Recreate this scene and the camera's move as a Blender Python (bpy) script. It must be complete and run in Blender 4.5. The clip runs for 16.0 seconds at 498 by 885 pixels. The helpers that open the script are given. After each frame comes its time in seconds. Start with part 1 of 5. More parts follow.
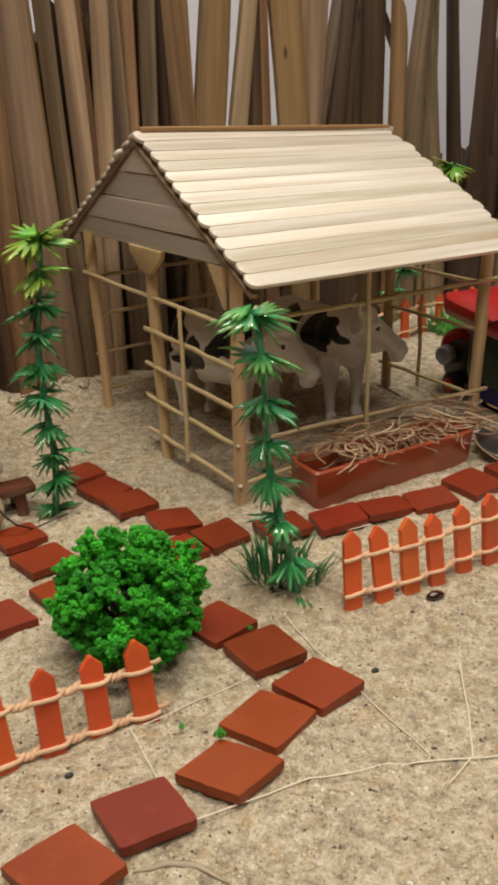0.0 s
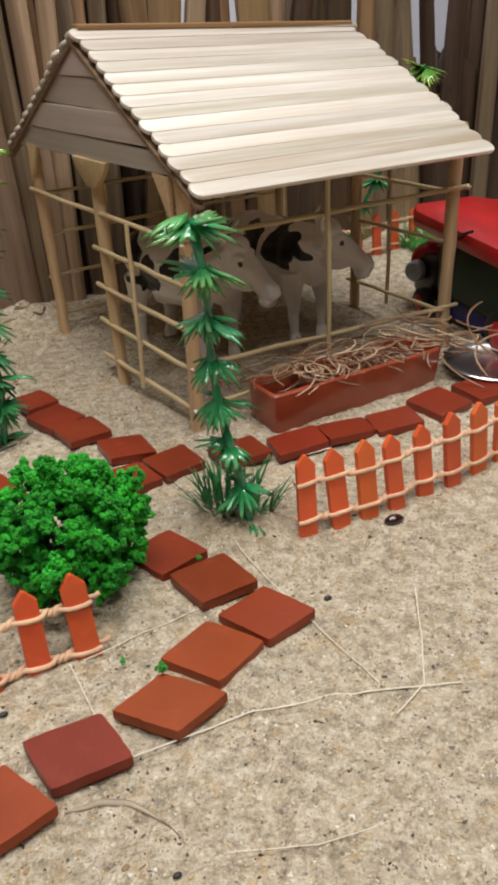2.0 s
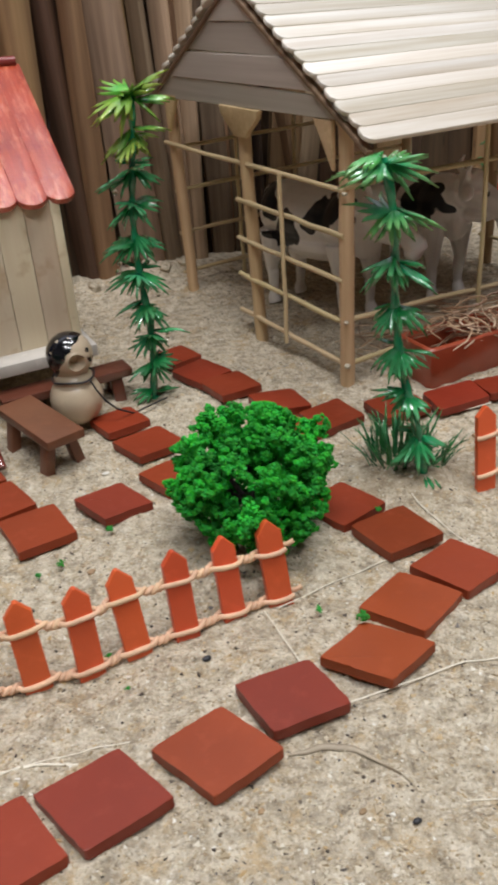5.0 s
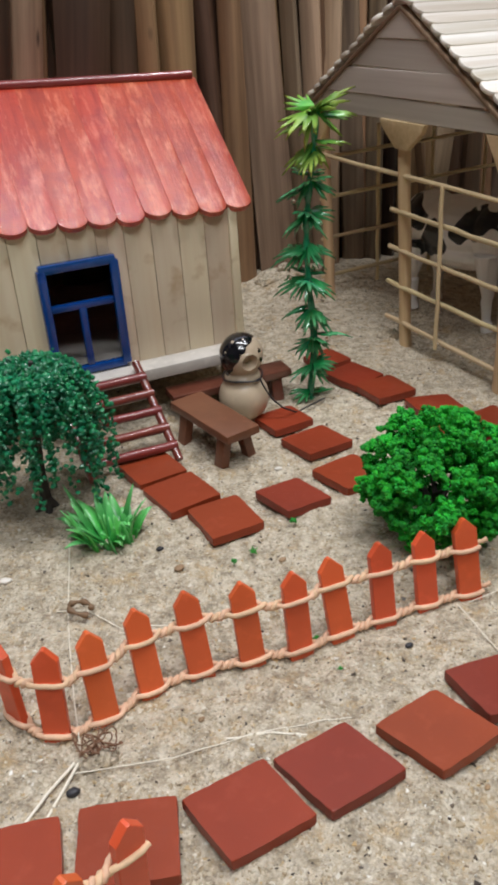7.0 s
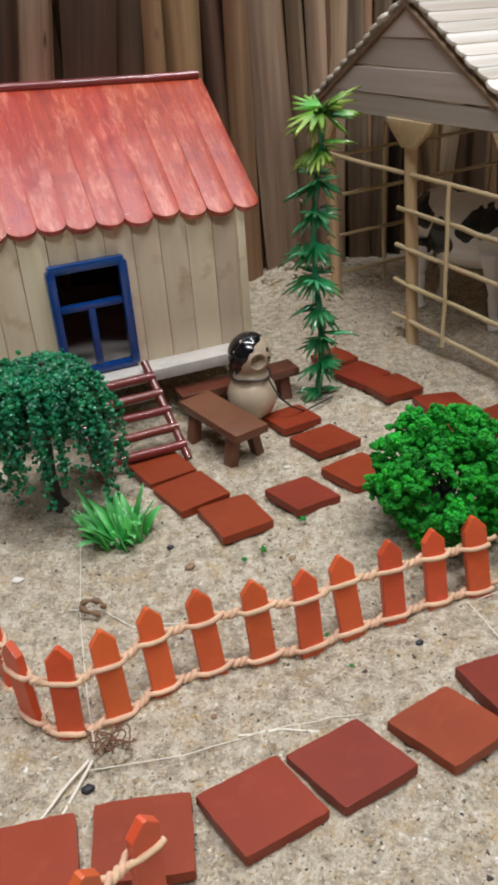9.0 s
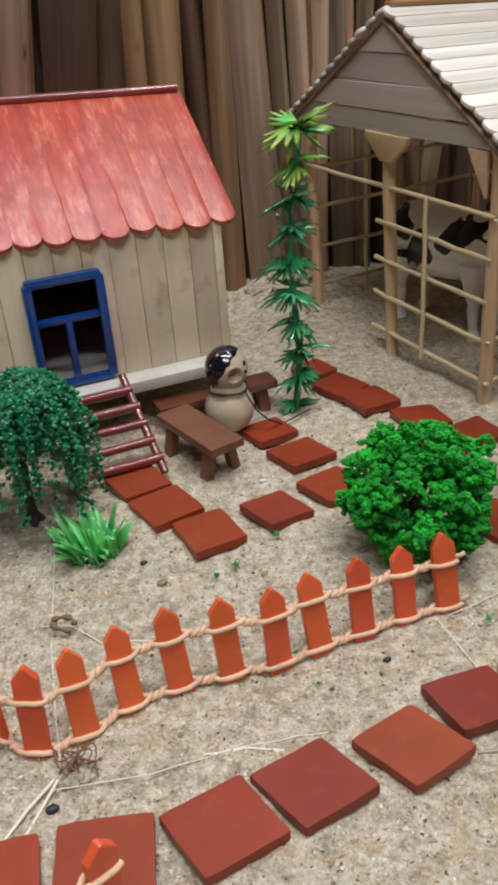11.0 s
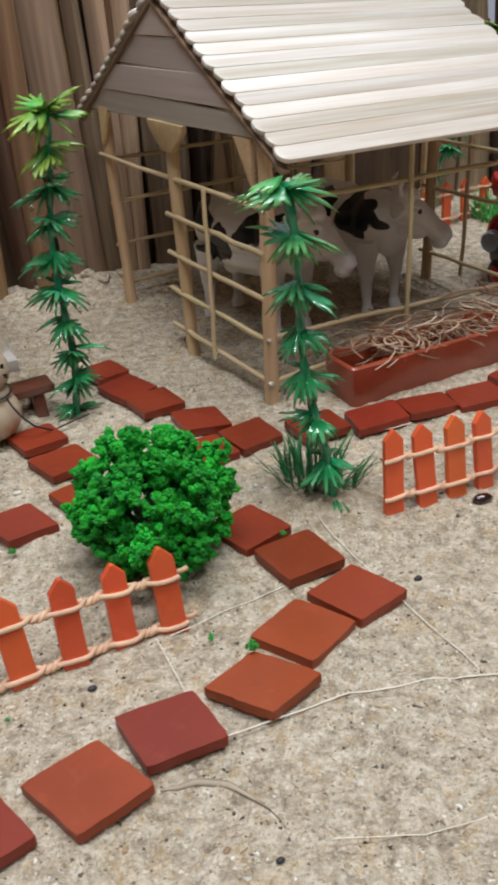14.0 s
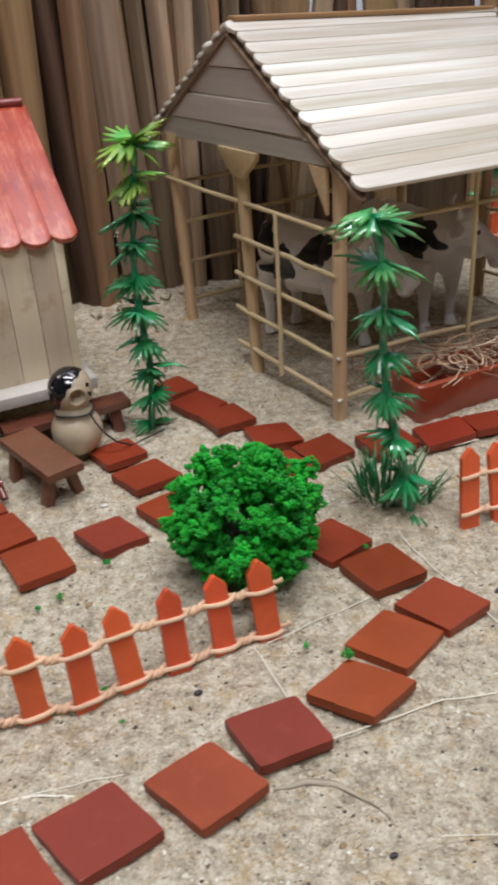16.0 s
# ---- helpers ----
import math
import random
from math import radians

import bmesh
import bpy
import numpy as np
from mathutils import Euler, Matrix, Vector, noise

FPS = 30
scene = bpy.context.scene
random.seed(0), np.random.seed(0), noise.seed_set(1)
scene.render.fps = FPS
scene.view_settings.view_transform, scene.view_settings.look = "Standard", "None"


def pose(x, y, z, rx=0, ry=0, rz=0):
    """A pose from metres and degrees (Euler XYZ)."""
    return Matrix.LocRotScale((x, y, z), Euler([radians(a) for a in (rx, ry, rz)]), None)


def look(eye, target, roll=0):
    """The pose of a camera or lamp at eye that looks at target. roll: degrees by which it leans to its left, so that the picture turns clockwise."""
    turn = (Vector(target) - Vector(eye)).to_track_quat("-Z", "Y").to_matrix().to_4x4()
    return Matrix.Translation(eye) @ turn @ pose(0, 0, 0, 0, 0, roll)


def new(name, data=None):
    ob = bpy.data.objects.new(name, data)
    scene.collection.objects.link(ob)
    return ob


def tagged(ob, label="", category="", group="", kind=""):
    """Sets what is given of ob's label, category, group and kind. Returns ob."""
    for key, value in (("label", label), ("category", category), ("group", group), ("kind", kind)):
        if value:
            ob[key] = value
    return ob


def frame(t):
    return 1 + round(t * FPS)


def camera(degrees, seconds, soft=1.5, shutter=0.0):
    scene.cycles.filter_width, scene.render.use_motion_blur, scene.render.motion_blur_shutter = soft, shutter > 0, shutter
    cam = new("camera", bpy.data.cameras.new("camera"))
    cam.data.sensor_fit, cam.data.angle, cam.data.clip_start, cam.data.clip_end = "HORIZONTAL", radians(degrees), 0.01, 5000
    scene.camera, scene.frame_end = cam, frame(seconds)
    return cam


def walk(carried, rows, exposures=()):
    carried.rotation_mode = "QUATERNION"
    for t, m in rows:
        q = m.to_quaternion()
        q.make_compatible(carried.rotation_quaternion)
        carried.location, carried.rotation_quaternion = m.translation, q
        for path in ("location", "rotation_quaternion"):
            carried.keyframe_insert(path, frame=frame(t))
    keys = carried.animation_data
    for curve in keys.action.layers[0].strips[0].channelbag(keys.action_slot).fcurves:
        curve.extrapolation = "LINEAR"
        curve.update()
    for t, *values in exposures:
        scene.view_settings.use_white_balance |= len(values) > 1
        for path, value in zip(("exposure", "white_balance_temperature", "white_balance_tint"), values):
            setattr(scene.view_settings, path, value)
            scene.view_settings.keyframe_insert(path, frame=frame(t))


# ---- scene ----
cam = camera(32.97, 16.0, soft=3.4, shutter=0.4)
# seconds, eye, yaw, pitch, roll
PATH = [
    (0, -0.00453, 0.03784, 0.19277, 1.340, -22.991, -1.414),
    (0.5, 0.00073, 0.04067, 0.19158, 1.219, -23.514, -1.405),
    (1, 0.00399, 0.04402, 0.19018, 1.173, -24.836, -1.449),
    (1.5, 0.00677, 0.04873, 0.18627, 1.077, -26.800, -1.804),
    (2, 0.01126, 0.05294, 0.18271, 0.774, -27.854, -2.485),
    (2.5, 0.01006, 0.05645, 0.17742, 1.141, -29.044, -3.107),
    (3, 0.00799, 0.05985, 0.16959, 1.756, -30.102, -3.687),
    (3.2, 0.00553, 0.06017, 0.16834, 2.011, -30.427, -3.809),
    (5.3, -0.04004, 0.05056, 0.17821, 5.986, -29.443, -4.061),
    (5.5, -0.04484, 0.04858, 0.18000, 6.333, -29.616, -3.963),
    (6, -0.05690, 0.04299, 0.17907, 7.293, -29.676, -3.867),
    (6.5, -0.07163, 0.03610, 0.18227, 8.773, -29.493, -3.891),
    (7, -0.07881, 0.03293, 0.18541, 9.662, -29.151, -4.012),
    (7.5, -0.07917, 0.03278, 0.18659, 9.750, -28.802, -3.953),
    (8, -0.08055, 0.03225, 0.18606, 9.874, -29.027, -4.279),
    (10.5, -0.07574, 0.03093, 0.18999, 10.088, -29.292, -4.575),
    (11, -0.07148, 0.03390, 0.19132, 9.727, -29.159, -4.376),
    (11.5, -0.06548, 0.03709, 0.19037, 9.293, -29.286, -4.331),
    (12, -0.05935, 0.04168, 0.19130, 9.068, -29.348, -4.294),
    (12.5, -0.04742, 0.04678, 0.18756, 8.391, -29.374, -4.299),
    (13, -0.03376, 0.05270, 0.18233, 7.116, -29.648, -4.106),
    (13.5, -0.01812, 0.05840, 0.18016, 5.544, -29.470, -3.684),
    (14, -0.00602, 0.06051, 0.17871, 3.877, -29.484, -2.984),
    (14.5, -0.00262, 0.06129, 0.17910, 3.066, -29.365, -2.566),
    (15, -0.00650, 0.06023, 0.18188, 3.335, -29.207, -2.751),
    (15.5, -0.01372, 0.05532, 0.18663, 3.991, -29.113, -3.086),
    (16, -0.02918, 0.04818, 0.19046, 5.332, -28.941, -3.501),
]


def aim(x, y, z, yaw, pitch, roll):
    """The pose of the camera from its place and its yaw, pitch and roll in degrees."""
    return pose(x, y, z, 0, 0, yaw) @ pose(0, 0, 0, 90 + pitch) @ pose(0, 0, 0, 0, 0, roll)


# seconds, stops, kelvin, tint
EXPOSURES = [(0, -0.19, 8100, 10), (0.8, -0.18, 7950, 10), (1.6, -0.11, 7250, 10), (2.4, -0.08, 6750, 10), (3.2, -0.08, 6650, 10), (5.3, -0.10, 6450, 10), (8, -0.11, 6350, 10), (12, -0.11, 6300, 10), (14, -0.08, 6250, 10), (16, -0.08, 6250, 10)]
walk(cam, [(t, aim(*r)) for t, *r in PATH], EXPOSURES)

# ---------------------------------------------------------------- world and light
world = bpy.data.worlds.new("room_world")
scene.world = world
world.use_nodes = True
world.node_tree.nodes["Background"].inputs[0].default_value = (1.0, 0.98, 0.95, 1)
world.node_tree.nodes["Background"].inputs[1].default_value = 0.002


def area_lamp(name, eye, target, size, watts, colour):
    data = bpy.data.lights.new(name, "AREA")
    data.shape, data.size, data.size_y, data.energy, data.color = "RECTANGLE", size[0], size[1], watts, colour
    ob = new(name, data)
    ob.matrix_world = look(eye, target)
    return ob


area_lamp("ceiling_tube", (0.0, 0.22, 1.54), (0.0, 0.32, 0), (1.1, 0.09), 16.4, (1.0, 1.0, 1.02))
area_lamp("ceiling_tube", (0.34, 0.62, 1.54), (0.15, 0.45, 0), (0.9, 0.09), 7.0, (1.0, 1.0, 1.02))
area_lamp("ceiling_tube", (0.12, -0.56, 1.42), (0.12, 0.35, 0), (0.9, 0.09), 9.5, (1.0, 1.0, 1.02))


# ---------------------------------------------------------------- materials
def colour4(c):
    return (c[0], c[1], c[2], 1)


class Nodes:
    """A new node material with short-hands."""

    def __init__(self, name):
        self.mat = bpy.data.materials.new(name)
        self.mat.use_nodes = True
        self.tree = self.mat.node_tree
        self.bsdf = self.tree.nodes["Principled BSDF"]

    def add(self, kind, **values):
        n = self.tree.nodes.new(kind)
        for k, v in values.items():
            n.inputs[k.replace("_", " ")].default_value = v
        return n

    def link(self, a, b):
        self.tree.links.new(a, b)

    def coords(self, scale, shift=True):
        """Object coordinates, shifted at random from object to object, scaled along each axis."""
        tc = self.add("ShaderNodeTexCoord")
        mp = self.add("ShaderNodeMapping")
        mp.inputs["Scale"].default_value = scale
        if shift:
            info = self.add("ShaderNodeObjectInfo")
            mul = self.tree.nodes.new("ShaderNodeVectorMath")
            mul.operation = "MULTIPLY_ADD"
            mul.inputs[1].default_value = (3.1, 1.7, 2.3)
            self.link(info.outputs["Random"], mul.inputs[0])
            self.link(tc.outputs["Object"], mul.inputs[2])
            self.link(mul.outputs[0], mp.inputs["Vector"])
        else:
            self.link(tc.outputs["Object"], mp.inputs["Vector"])
        return mp.outputs[0]

    def noise(self, vec, scale, detail=4.0, rough=0.55):
        n = self.add("ShaderNodeTexNoise", Scale=scale, Detail=detail, Roughness=rough)
        self.link(vec, n.inputs["Vector"])
        return n.outputs["Fac"]

    def ramp(self, fac, stops):
        r = self.tree.nodes.new("ShaderNodeValToRGB")
        while len(r.color_ramp.elements) < len(stops):
            r.color_ramp.elements.new(0.5)
        for e, (p, c) in zip(r.color_ramp.elements, stops):
            e.position, e.color = p, colour4(c)
        self.link(fac, r.inputs["Fac"])
        return r.outputs["Color"]

    def times(self, value, k):
        m = self.tree.nodes.new("ShaderNodeMath")
        m.operation = "MULTIPLY"
        m.inputs[1].default_value = k
        self.link(value, m.inputs[0])
        return m.outputs[0]

    def mix(self, a, b, fac, mode="MIX"):
        m = self.tree.nodes.new("ShaderNodeMix")
        m.data_type, m.blend_type = "RGBA", mode
        for value, socket in ((fac, m.inputs[0]), (a, m.inputs[6]), (b, m.inputs[7])):
            if isinstance(value, (int, float)):
                socket.default_value = value
            elif isinstance(value, tuple):
                socket.default_value = colour4(value)
            else:
                self.link(value, socket)
        return m.outputs[2]

    def vary(self, colour, hue=0.02, value=0.25, island=False):
        """Shifts hue and value a little from object to object, or island to island."""
        if island:
            rnd = self.add("ShaderNodeNewGeometry").outputs["Random Per Island"]
        else:
            rnd = self.add("ShaderNodeObjectInfo").outputs["Random"]
        hsv = self.add("ShaderNodeHueSaturation")
        for socket, low, high, k in (("Hue", 0.5 - hue, 0.5 + hue, 7.31), ("Value", 1 - value, 1 + value, 1.0)):
            w = self.tree.nodes.new("ShaderNodeMath")
            w.operation = "MULTIPLY"
            w.inputs[1].default_value = k
            self.link(rnd, w.inputs[0])
            fr = self.tree.nodes.new("ShaderNodeMath")
            fr.operation = "FRACT"
            self.link(w.outputs[0], fr.inputs[0])
            mr = self.add("ShaderNodeMapRange")
            mr.inputs[3].default_value, mr.inputs[4].default_value = low, high
            self.link(fr.outputs[0], mr.inputs[0])
            self.link(mr.outputs[0], hsv.inputs[socket])
        if isinstance(colour, tuple):
            hsv.inputs["Color"].default_value = colour4(colour)
        else:
            self.link(colour, hsv.inputs["Color"])
        return hsv.outputs[0]

    def bump(self, fac, strength=0.4, distance=0.0005):
        b = self.add("ShaderNodeBump", Strength=strength, Distance=distance)
        self.link(fac, b.inputs["Height"])
        self.link(b.outputs[0], self.bsdf.inputs["Normal"])

    def done(self, colour, rough=0.6, coat=0.0, metal=0.0, spec=0.5):
        if isinstance(colour, tuple):
            self.bsdf.inputs["Base Color"].default_value = colour4(colour)
        else:
            self.link(colour, self.bsdf.inputs["Base Color"])
        if isinstance(rough, (int, float)):
            self.bsdf.inputs["Roughness"].default_value = rough
        else:
            self.link(rough, self.bsdf.inputs["Roughness"])
        self.bsdf.inputs["Coat Weight"].default_value = coat
        self.bsdf.inputs["Coat Roughness"].default_value = 0.12
        self.bsdf.inputs["Metallic"].default_value = metal
        self.bsdf.inputs["Specular IOR Level"].default_value = spec
        return self.mat


def wood(name, dark, light, along=0, rough=0.6, coat=0.0, value=0.15, across=420.0, streak=0.35, stain=None, coat_rough=0.12, knots=False, hue=0.012):
    """Wood with its grain along the object's axis of that number."""
    n = Nodes(name)
    s = [across] * 3
    s[along] = across / 28
    vec = n.coords(s)
    grain = n.noise(vec, 1.0, 5.0)
    col = n.ramp(grain, [(0.32, dark), (0.68, light)])
    broad = n.noise(n.coords([v / 9 for v in s]), 1.0, 2.0)
    col = n.mix(col, n.ramp(broad, [(0.3, tuple(c * 0.6 for c in dark)), (0.7, tuple(min(1, c * 1.15) for c in light))]), streak)
    if stain:
        col = n.mix(col, stain, n.ramp(n.noise(n.coords((70, 70, 70)), 1.0, 3.0), [(0.58, (0, 0, 0)), (0.72, (0.7, 0.7, 0.7))]))
    if knots:
        cell = n.add("ShaderNodeTexVoronoi", Scale=1.0)
        ks = [48.0] * 3
        ks[along] = 17.0
        n.link(n.coords(ks), cell.inputs["Vector"])
        col = n.mix(col, (0.018, 0.011, 0.008), n.ramp(cell.outputs["Distance"], [(0.03, (0.85, 0.85, 0.85)), (0.10, (0, 0, 0))]))
    col = n.vary(col, hue, value)
    n.bump(grain, 0.35, 0.0004)
    mat = n.done(col, rough, coat)
    n.bsdf.inputs["Coat Roughness"].default_value = coat_rough
    return mat


def varnished(name, dark, light, along):
    """Brushed red stain under thick, lumpy varnish that breaks reflections into specks."""
    n = Nodes(name)
    s = [300.0] * 3
    s[along] = 28.0
    grain = n.noise(n.coords(s), 1.0, 5.0, 0.65)
    col = n.ramp(grain, [(0.32, dark), (0.60, light)])
    s2 = [170.0] * 3
    s2[along] = 42.0
    pale = n.noise(n.coords(s2), 1.0, 5.0, 0.7)
    col = n.mix(col, (0.74, 0.215, 0.120), n.ramp(pale, [(0.50, (0, 0, 0)), (0.66, (0.8, 0.8, 0.8))]))
    blot = n.noise(n.coords((75, 75, 75)), 1.0, 4.0, 0.6)
    col = n.mix(col, (0.27, 0.022, 0.016), n.ramp(blot, [(0.52, (0, 0, 0)), (0.70, (0.55, 0.55, 0.55))]))
    col = n.vary(col, 0.005, 0.05)
    n.bump(grain, 0.6, 0.0007)
    mat = n.done(col, 0.48, 0.8, spec=0.25)
    n.bsdf.inputs["Coat Roughness"].default_value = 0.04
    lump = n.noise(n.coords((300, 300, 300)), 1.0, 4.0, 0.6)
    b = n.add("ShaderNodeBump", Strength=1.0, Distance=0.0007)
    n.link(lump, b.inputs["Height"])
    n.link(b.outputs[0], n.bsdf.inputs["Coat Normal"])
    return mat


def paint(name, colour, rough=0.4, coat=0.0, value=0.1, hue=0.008, lumps=0.25, scale=260.0, island=False, worn=0.3):
    """Painted or moulded surface: brush marks, faint blotches and uneven relief."""
    n = Nodes(name)
    fine = n.noise(n.coords((scale, scale, scale)), 1.0, 4.0)
    blot = n.noise(n.coords((scale / 6, scale / 6, scale / 6)), 1.0, 3.0)
    col = n.mix(colour, tuple(c * (1 - worn) for c in colour), n.ramp(blot, [(0.35, (0, 0, 0)), (0.75, (1, 1, 1))]))
    col = n.mix(col, tuple(min(1, c * (1 + worn * 0.6) + 0.01) for c in colour), n.ramp(fine, [(0.55, (0, 0, 0)), (0.8, (0.7, 0.7, 0.7))]))
    col = n.vary(col, hue, value, island)
    n.bump(fine, lumps, 0.0004)
    return n.done(col, rough, coat)


def sand_material(name):
    """Coarse mixed sand: grains, clumps, rusty and grey patches, a darker brown place at the bamboo foot."""
    n = Nodes(name)
    v1 = n.coords((1, 1, 1), shift=False)
    def cells(scale, stops):
        cell = n.add("ShaderNodeTexVoronoi", Scale=scale)
        cell.inputs["Randomness"].default_value = 1.0
        n.link(v1, cell.inputs["Vector"])
        sep = n.tree.nodes.new("ShaderNodeSeparateColor")
        n.link(cell.outputs["Color"], sep.inputs[0])
        return n.ramp(sep.outputs[0], stops), cell.outputs["Distance"]
    big, dist = cells(620.0, [(0.0, (0.07, 0.05, 0.035)), (0.06, (0.20, 0.15, 0.10)), (0.16, (0.38, 0.30, 0.205)), (0.5, (0.50, 0.42, 0.305)), (0.72, (0.52, 0.40, 0.24)), (0.86, (0.60, 0.52, 0.40)), (1.0, (0.76, 0.70, 0.60))])
    small, dist2 = cells(1500.0, [(0.0, (0.14, 0.11, 0.08)), (0.1, (0.36, 0.29, 0.2)), (0.7, (0.53, 0.45, 0.33)), (1.0, (0.74, 0.67, 0.56))])
    col = n.mix(big, small, 0.4)
    fine = n.noise(v1, 420.0, 5.0, 0.7)
    col = n.mix(col, n.ramp(fine, [(0.36, (0.20, 0.155, 0.105)), (0.5, (0.49, 0.41, 0.30)), (0.64, (0.70, 0.62, 0.50))]), 0.5)
    wide = n.noise(v1, 22.0, 5.0, 0.65)
    col = n.mix(col, n.ramp(wide, [(0.32, (0.33, 0.265, 0.185)), (0.66, (0.68, 0.59, 0.465))]), 0.42)
    patch = n.noise(v1, 190.0, 4.0, 0.65)
    col = n.mix(col, (0.20, 0.155, 0.11), n.ramp(patch, [(0.58, (0, 0, 0)), (0.72, (0.45, 0.45, 0.45))]))
    grey = n.ramp(n.noise(v1, 110.0, 4.0, 0.6), [(0.55, (0, 0, 0)), (0.72, (0.5, 0.5, 0.5))])
    col = n.mix(col, (0.40, 0.36, 0.28), grey)
    warm = n.ramp(n.noise(v1, 85.0, 4.0, 0.6), [(0.60, (0, 0, 0)), (0.72, (0.6, 0.6, 0.6))])
    col = n.mix(col, (0.47, 0.29, 0.12), warm)
    mottle = n.noise(v1, 200.0, 5.0, 0.72)
    col = n.mix(col, n.ramp(mottle, [(0.37, (0.19, 0.145, 0.095)), (0.49, (0.585, 0.49, 0.35)), (0.60, (0.94, 0.845, 0.67))]), 0.60)
    speck, dist3 = cells(1050.0, [(0.0, (0.05, 0.042, 0.035)), (0.05, (0.12, 0.095, 0.07)), (0.10, (0.40, 0.30, 0.18)), (0.20, (0.50, 0.40, 0.26)), (0.28, (0.47, 0.42, 0.33)), (0.80, (0.53, 0.46, 0.335)), (0.90, (0.66, 0.60, 0.48)), (1.0, (0.84, 0.79, 0.67))])
    col = n.mix(col, speck, 0.26)
    ochre = n.ramp(n.noise(v1, 75.0, 6.0, 0.75), [(0.54, (0, 0, 0)), (0.66, (0.6, 0.6, 0.6))])
    col = n.mix(col, (0.52, 0.35, 0.16), ochre)
    shift = n.tree.nodes.new("ShaderNodeVectorMath")
    shift.inputs[1].default_value = (3.7, 1.9, 5.1)
    n.link(v1, shift.inputs[0])
    quartz = n.ramp(n.noise(shift.outputs[0], 130.0, 6.0, 0.75), [(0.56, (0, 0, 0)), (0.68, (0.55, 0.55, 0.55))])
    col = n.mix(col, (0.80, 0.74, 0.61), quartz)
    dirt = n.ramp(n.noise(shift.outputs[0], 330.0, 4.0, 0.7), [(0.60, (0, 0, 0)), (0.70, (0.7, 0.7, 0.7))])
    col = n.mix(col, (0.17, 0.125, 0.08), dirt)
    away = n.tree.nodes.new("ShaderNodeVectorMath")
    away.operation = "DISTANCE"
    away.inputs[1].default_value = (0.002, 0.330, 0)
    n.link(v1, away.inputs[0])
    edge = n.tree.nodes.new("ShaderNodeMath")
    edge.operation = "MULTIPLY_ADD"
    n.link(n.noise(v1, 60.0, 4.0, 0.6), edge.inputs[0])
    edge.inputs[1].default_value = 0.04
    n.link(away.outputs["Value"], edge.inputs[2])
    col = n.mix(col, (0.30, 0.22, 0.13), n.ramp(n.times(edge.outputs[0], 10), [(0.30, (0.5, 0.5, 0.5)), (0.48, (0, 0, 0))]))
    lumps = n.noise(v1, 150.0, 5.0, 0.65)
    hgt = n.mix(n.mix(dist, fine, 0.55), lumps, 0.45)
    n.bump(hgt, 1.0, 0.0045)
    return n.done(col, 0.85, spec=0.25)


def grain_material(name, stops, rough=0.6):
    n = Nodes(name)
    rnd = n.add("ShaderNodeNewGeometry").outputs["Random Per Island"]
    return n.done(n.ramp(rnd, stops), rough)


def leaf_material(name, dark, light, rough=0.35, coat=0.3, hue=0.02, value=0.3, glow=0.0, ends=None):
    n = Nodes(name)
    base = n.ramp(n.noise(n.coords((120, 120, 120)), 1.0, 3.0), [(0.3, dark), (0.7, light)])
    col = n.vary(base, hue, value, island=True)
    if ends:
        along = n.add("ShaderNodeAttribute")
        along.attribute_name = "tip"
        col = n.mix(col, ends, n.ramp(along.outputs["Fac"], [(0.3, (0, 0, 0)), (0.95, (0.75, 0.75, 0.75))]))
    if glow:
        n.bsdf.inputs["Transmission Weight"].default_value = 0.0
        n.bsdf.inputs["Subsurface Weight"].default_value = glow
        n.bsdf.inputs["Subsurface Radius"].default_value = (0.001, 0.002, 0.0008)
        n.bsdf.inputs["Subsurface Scale"].default_value = 1.0
    return n.done(col, rough, coat)


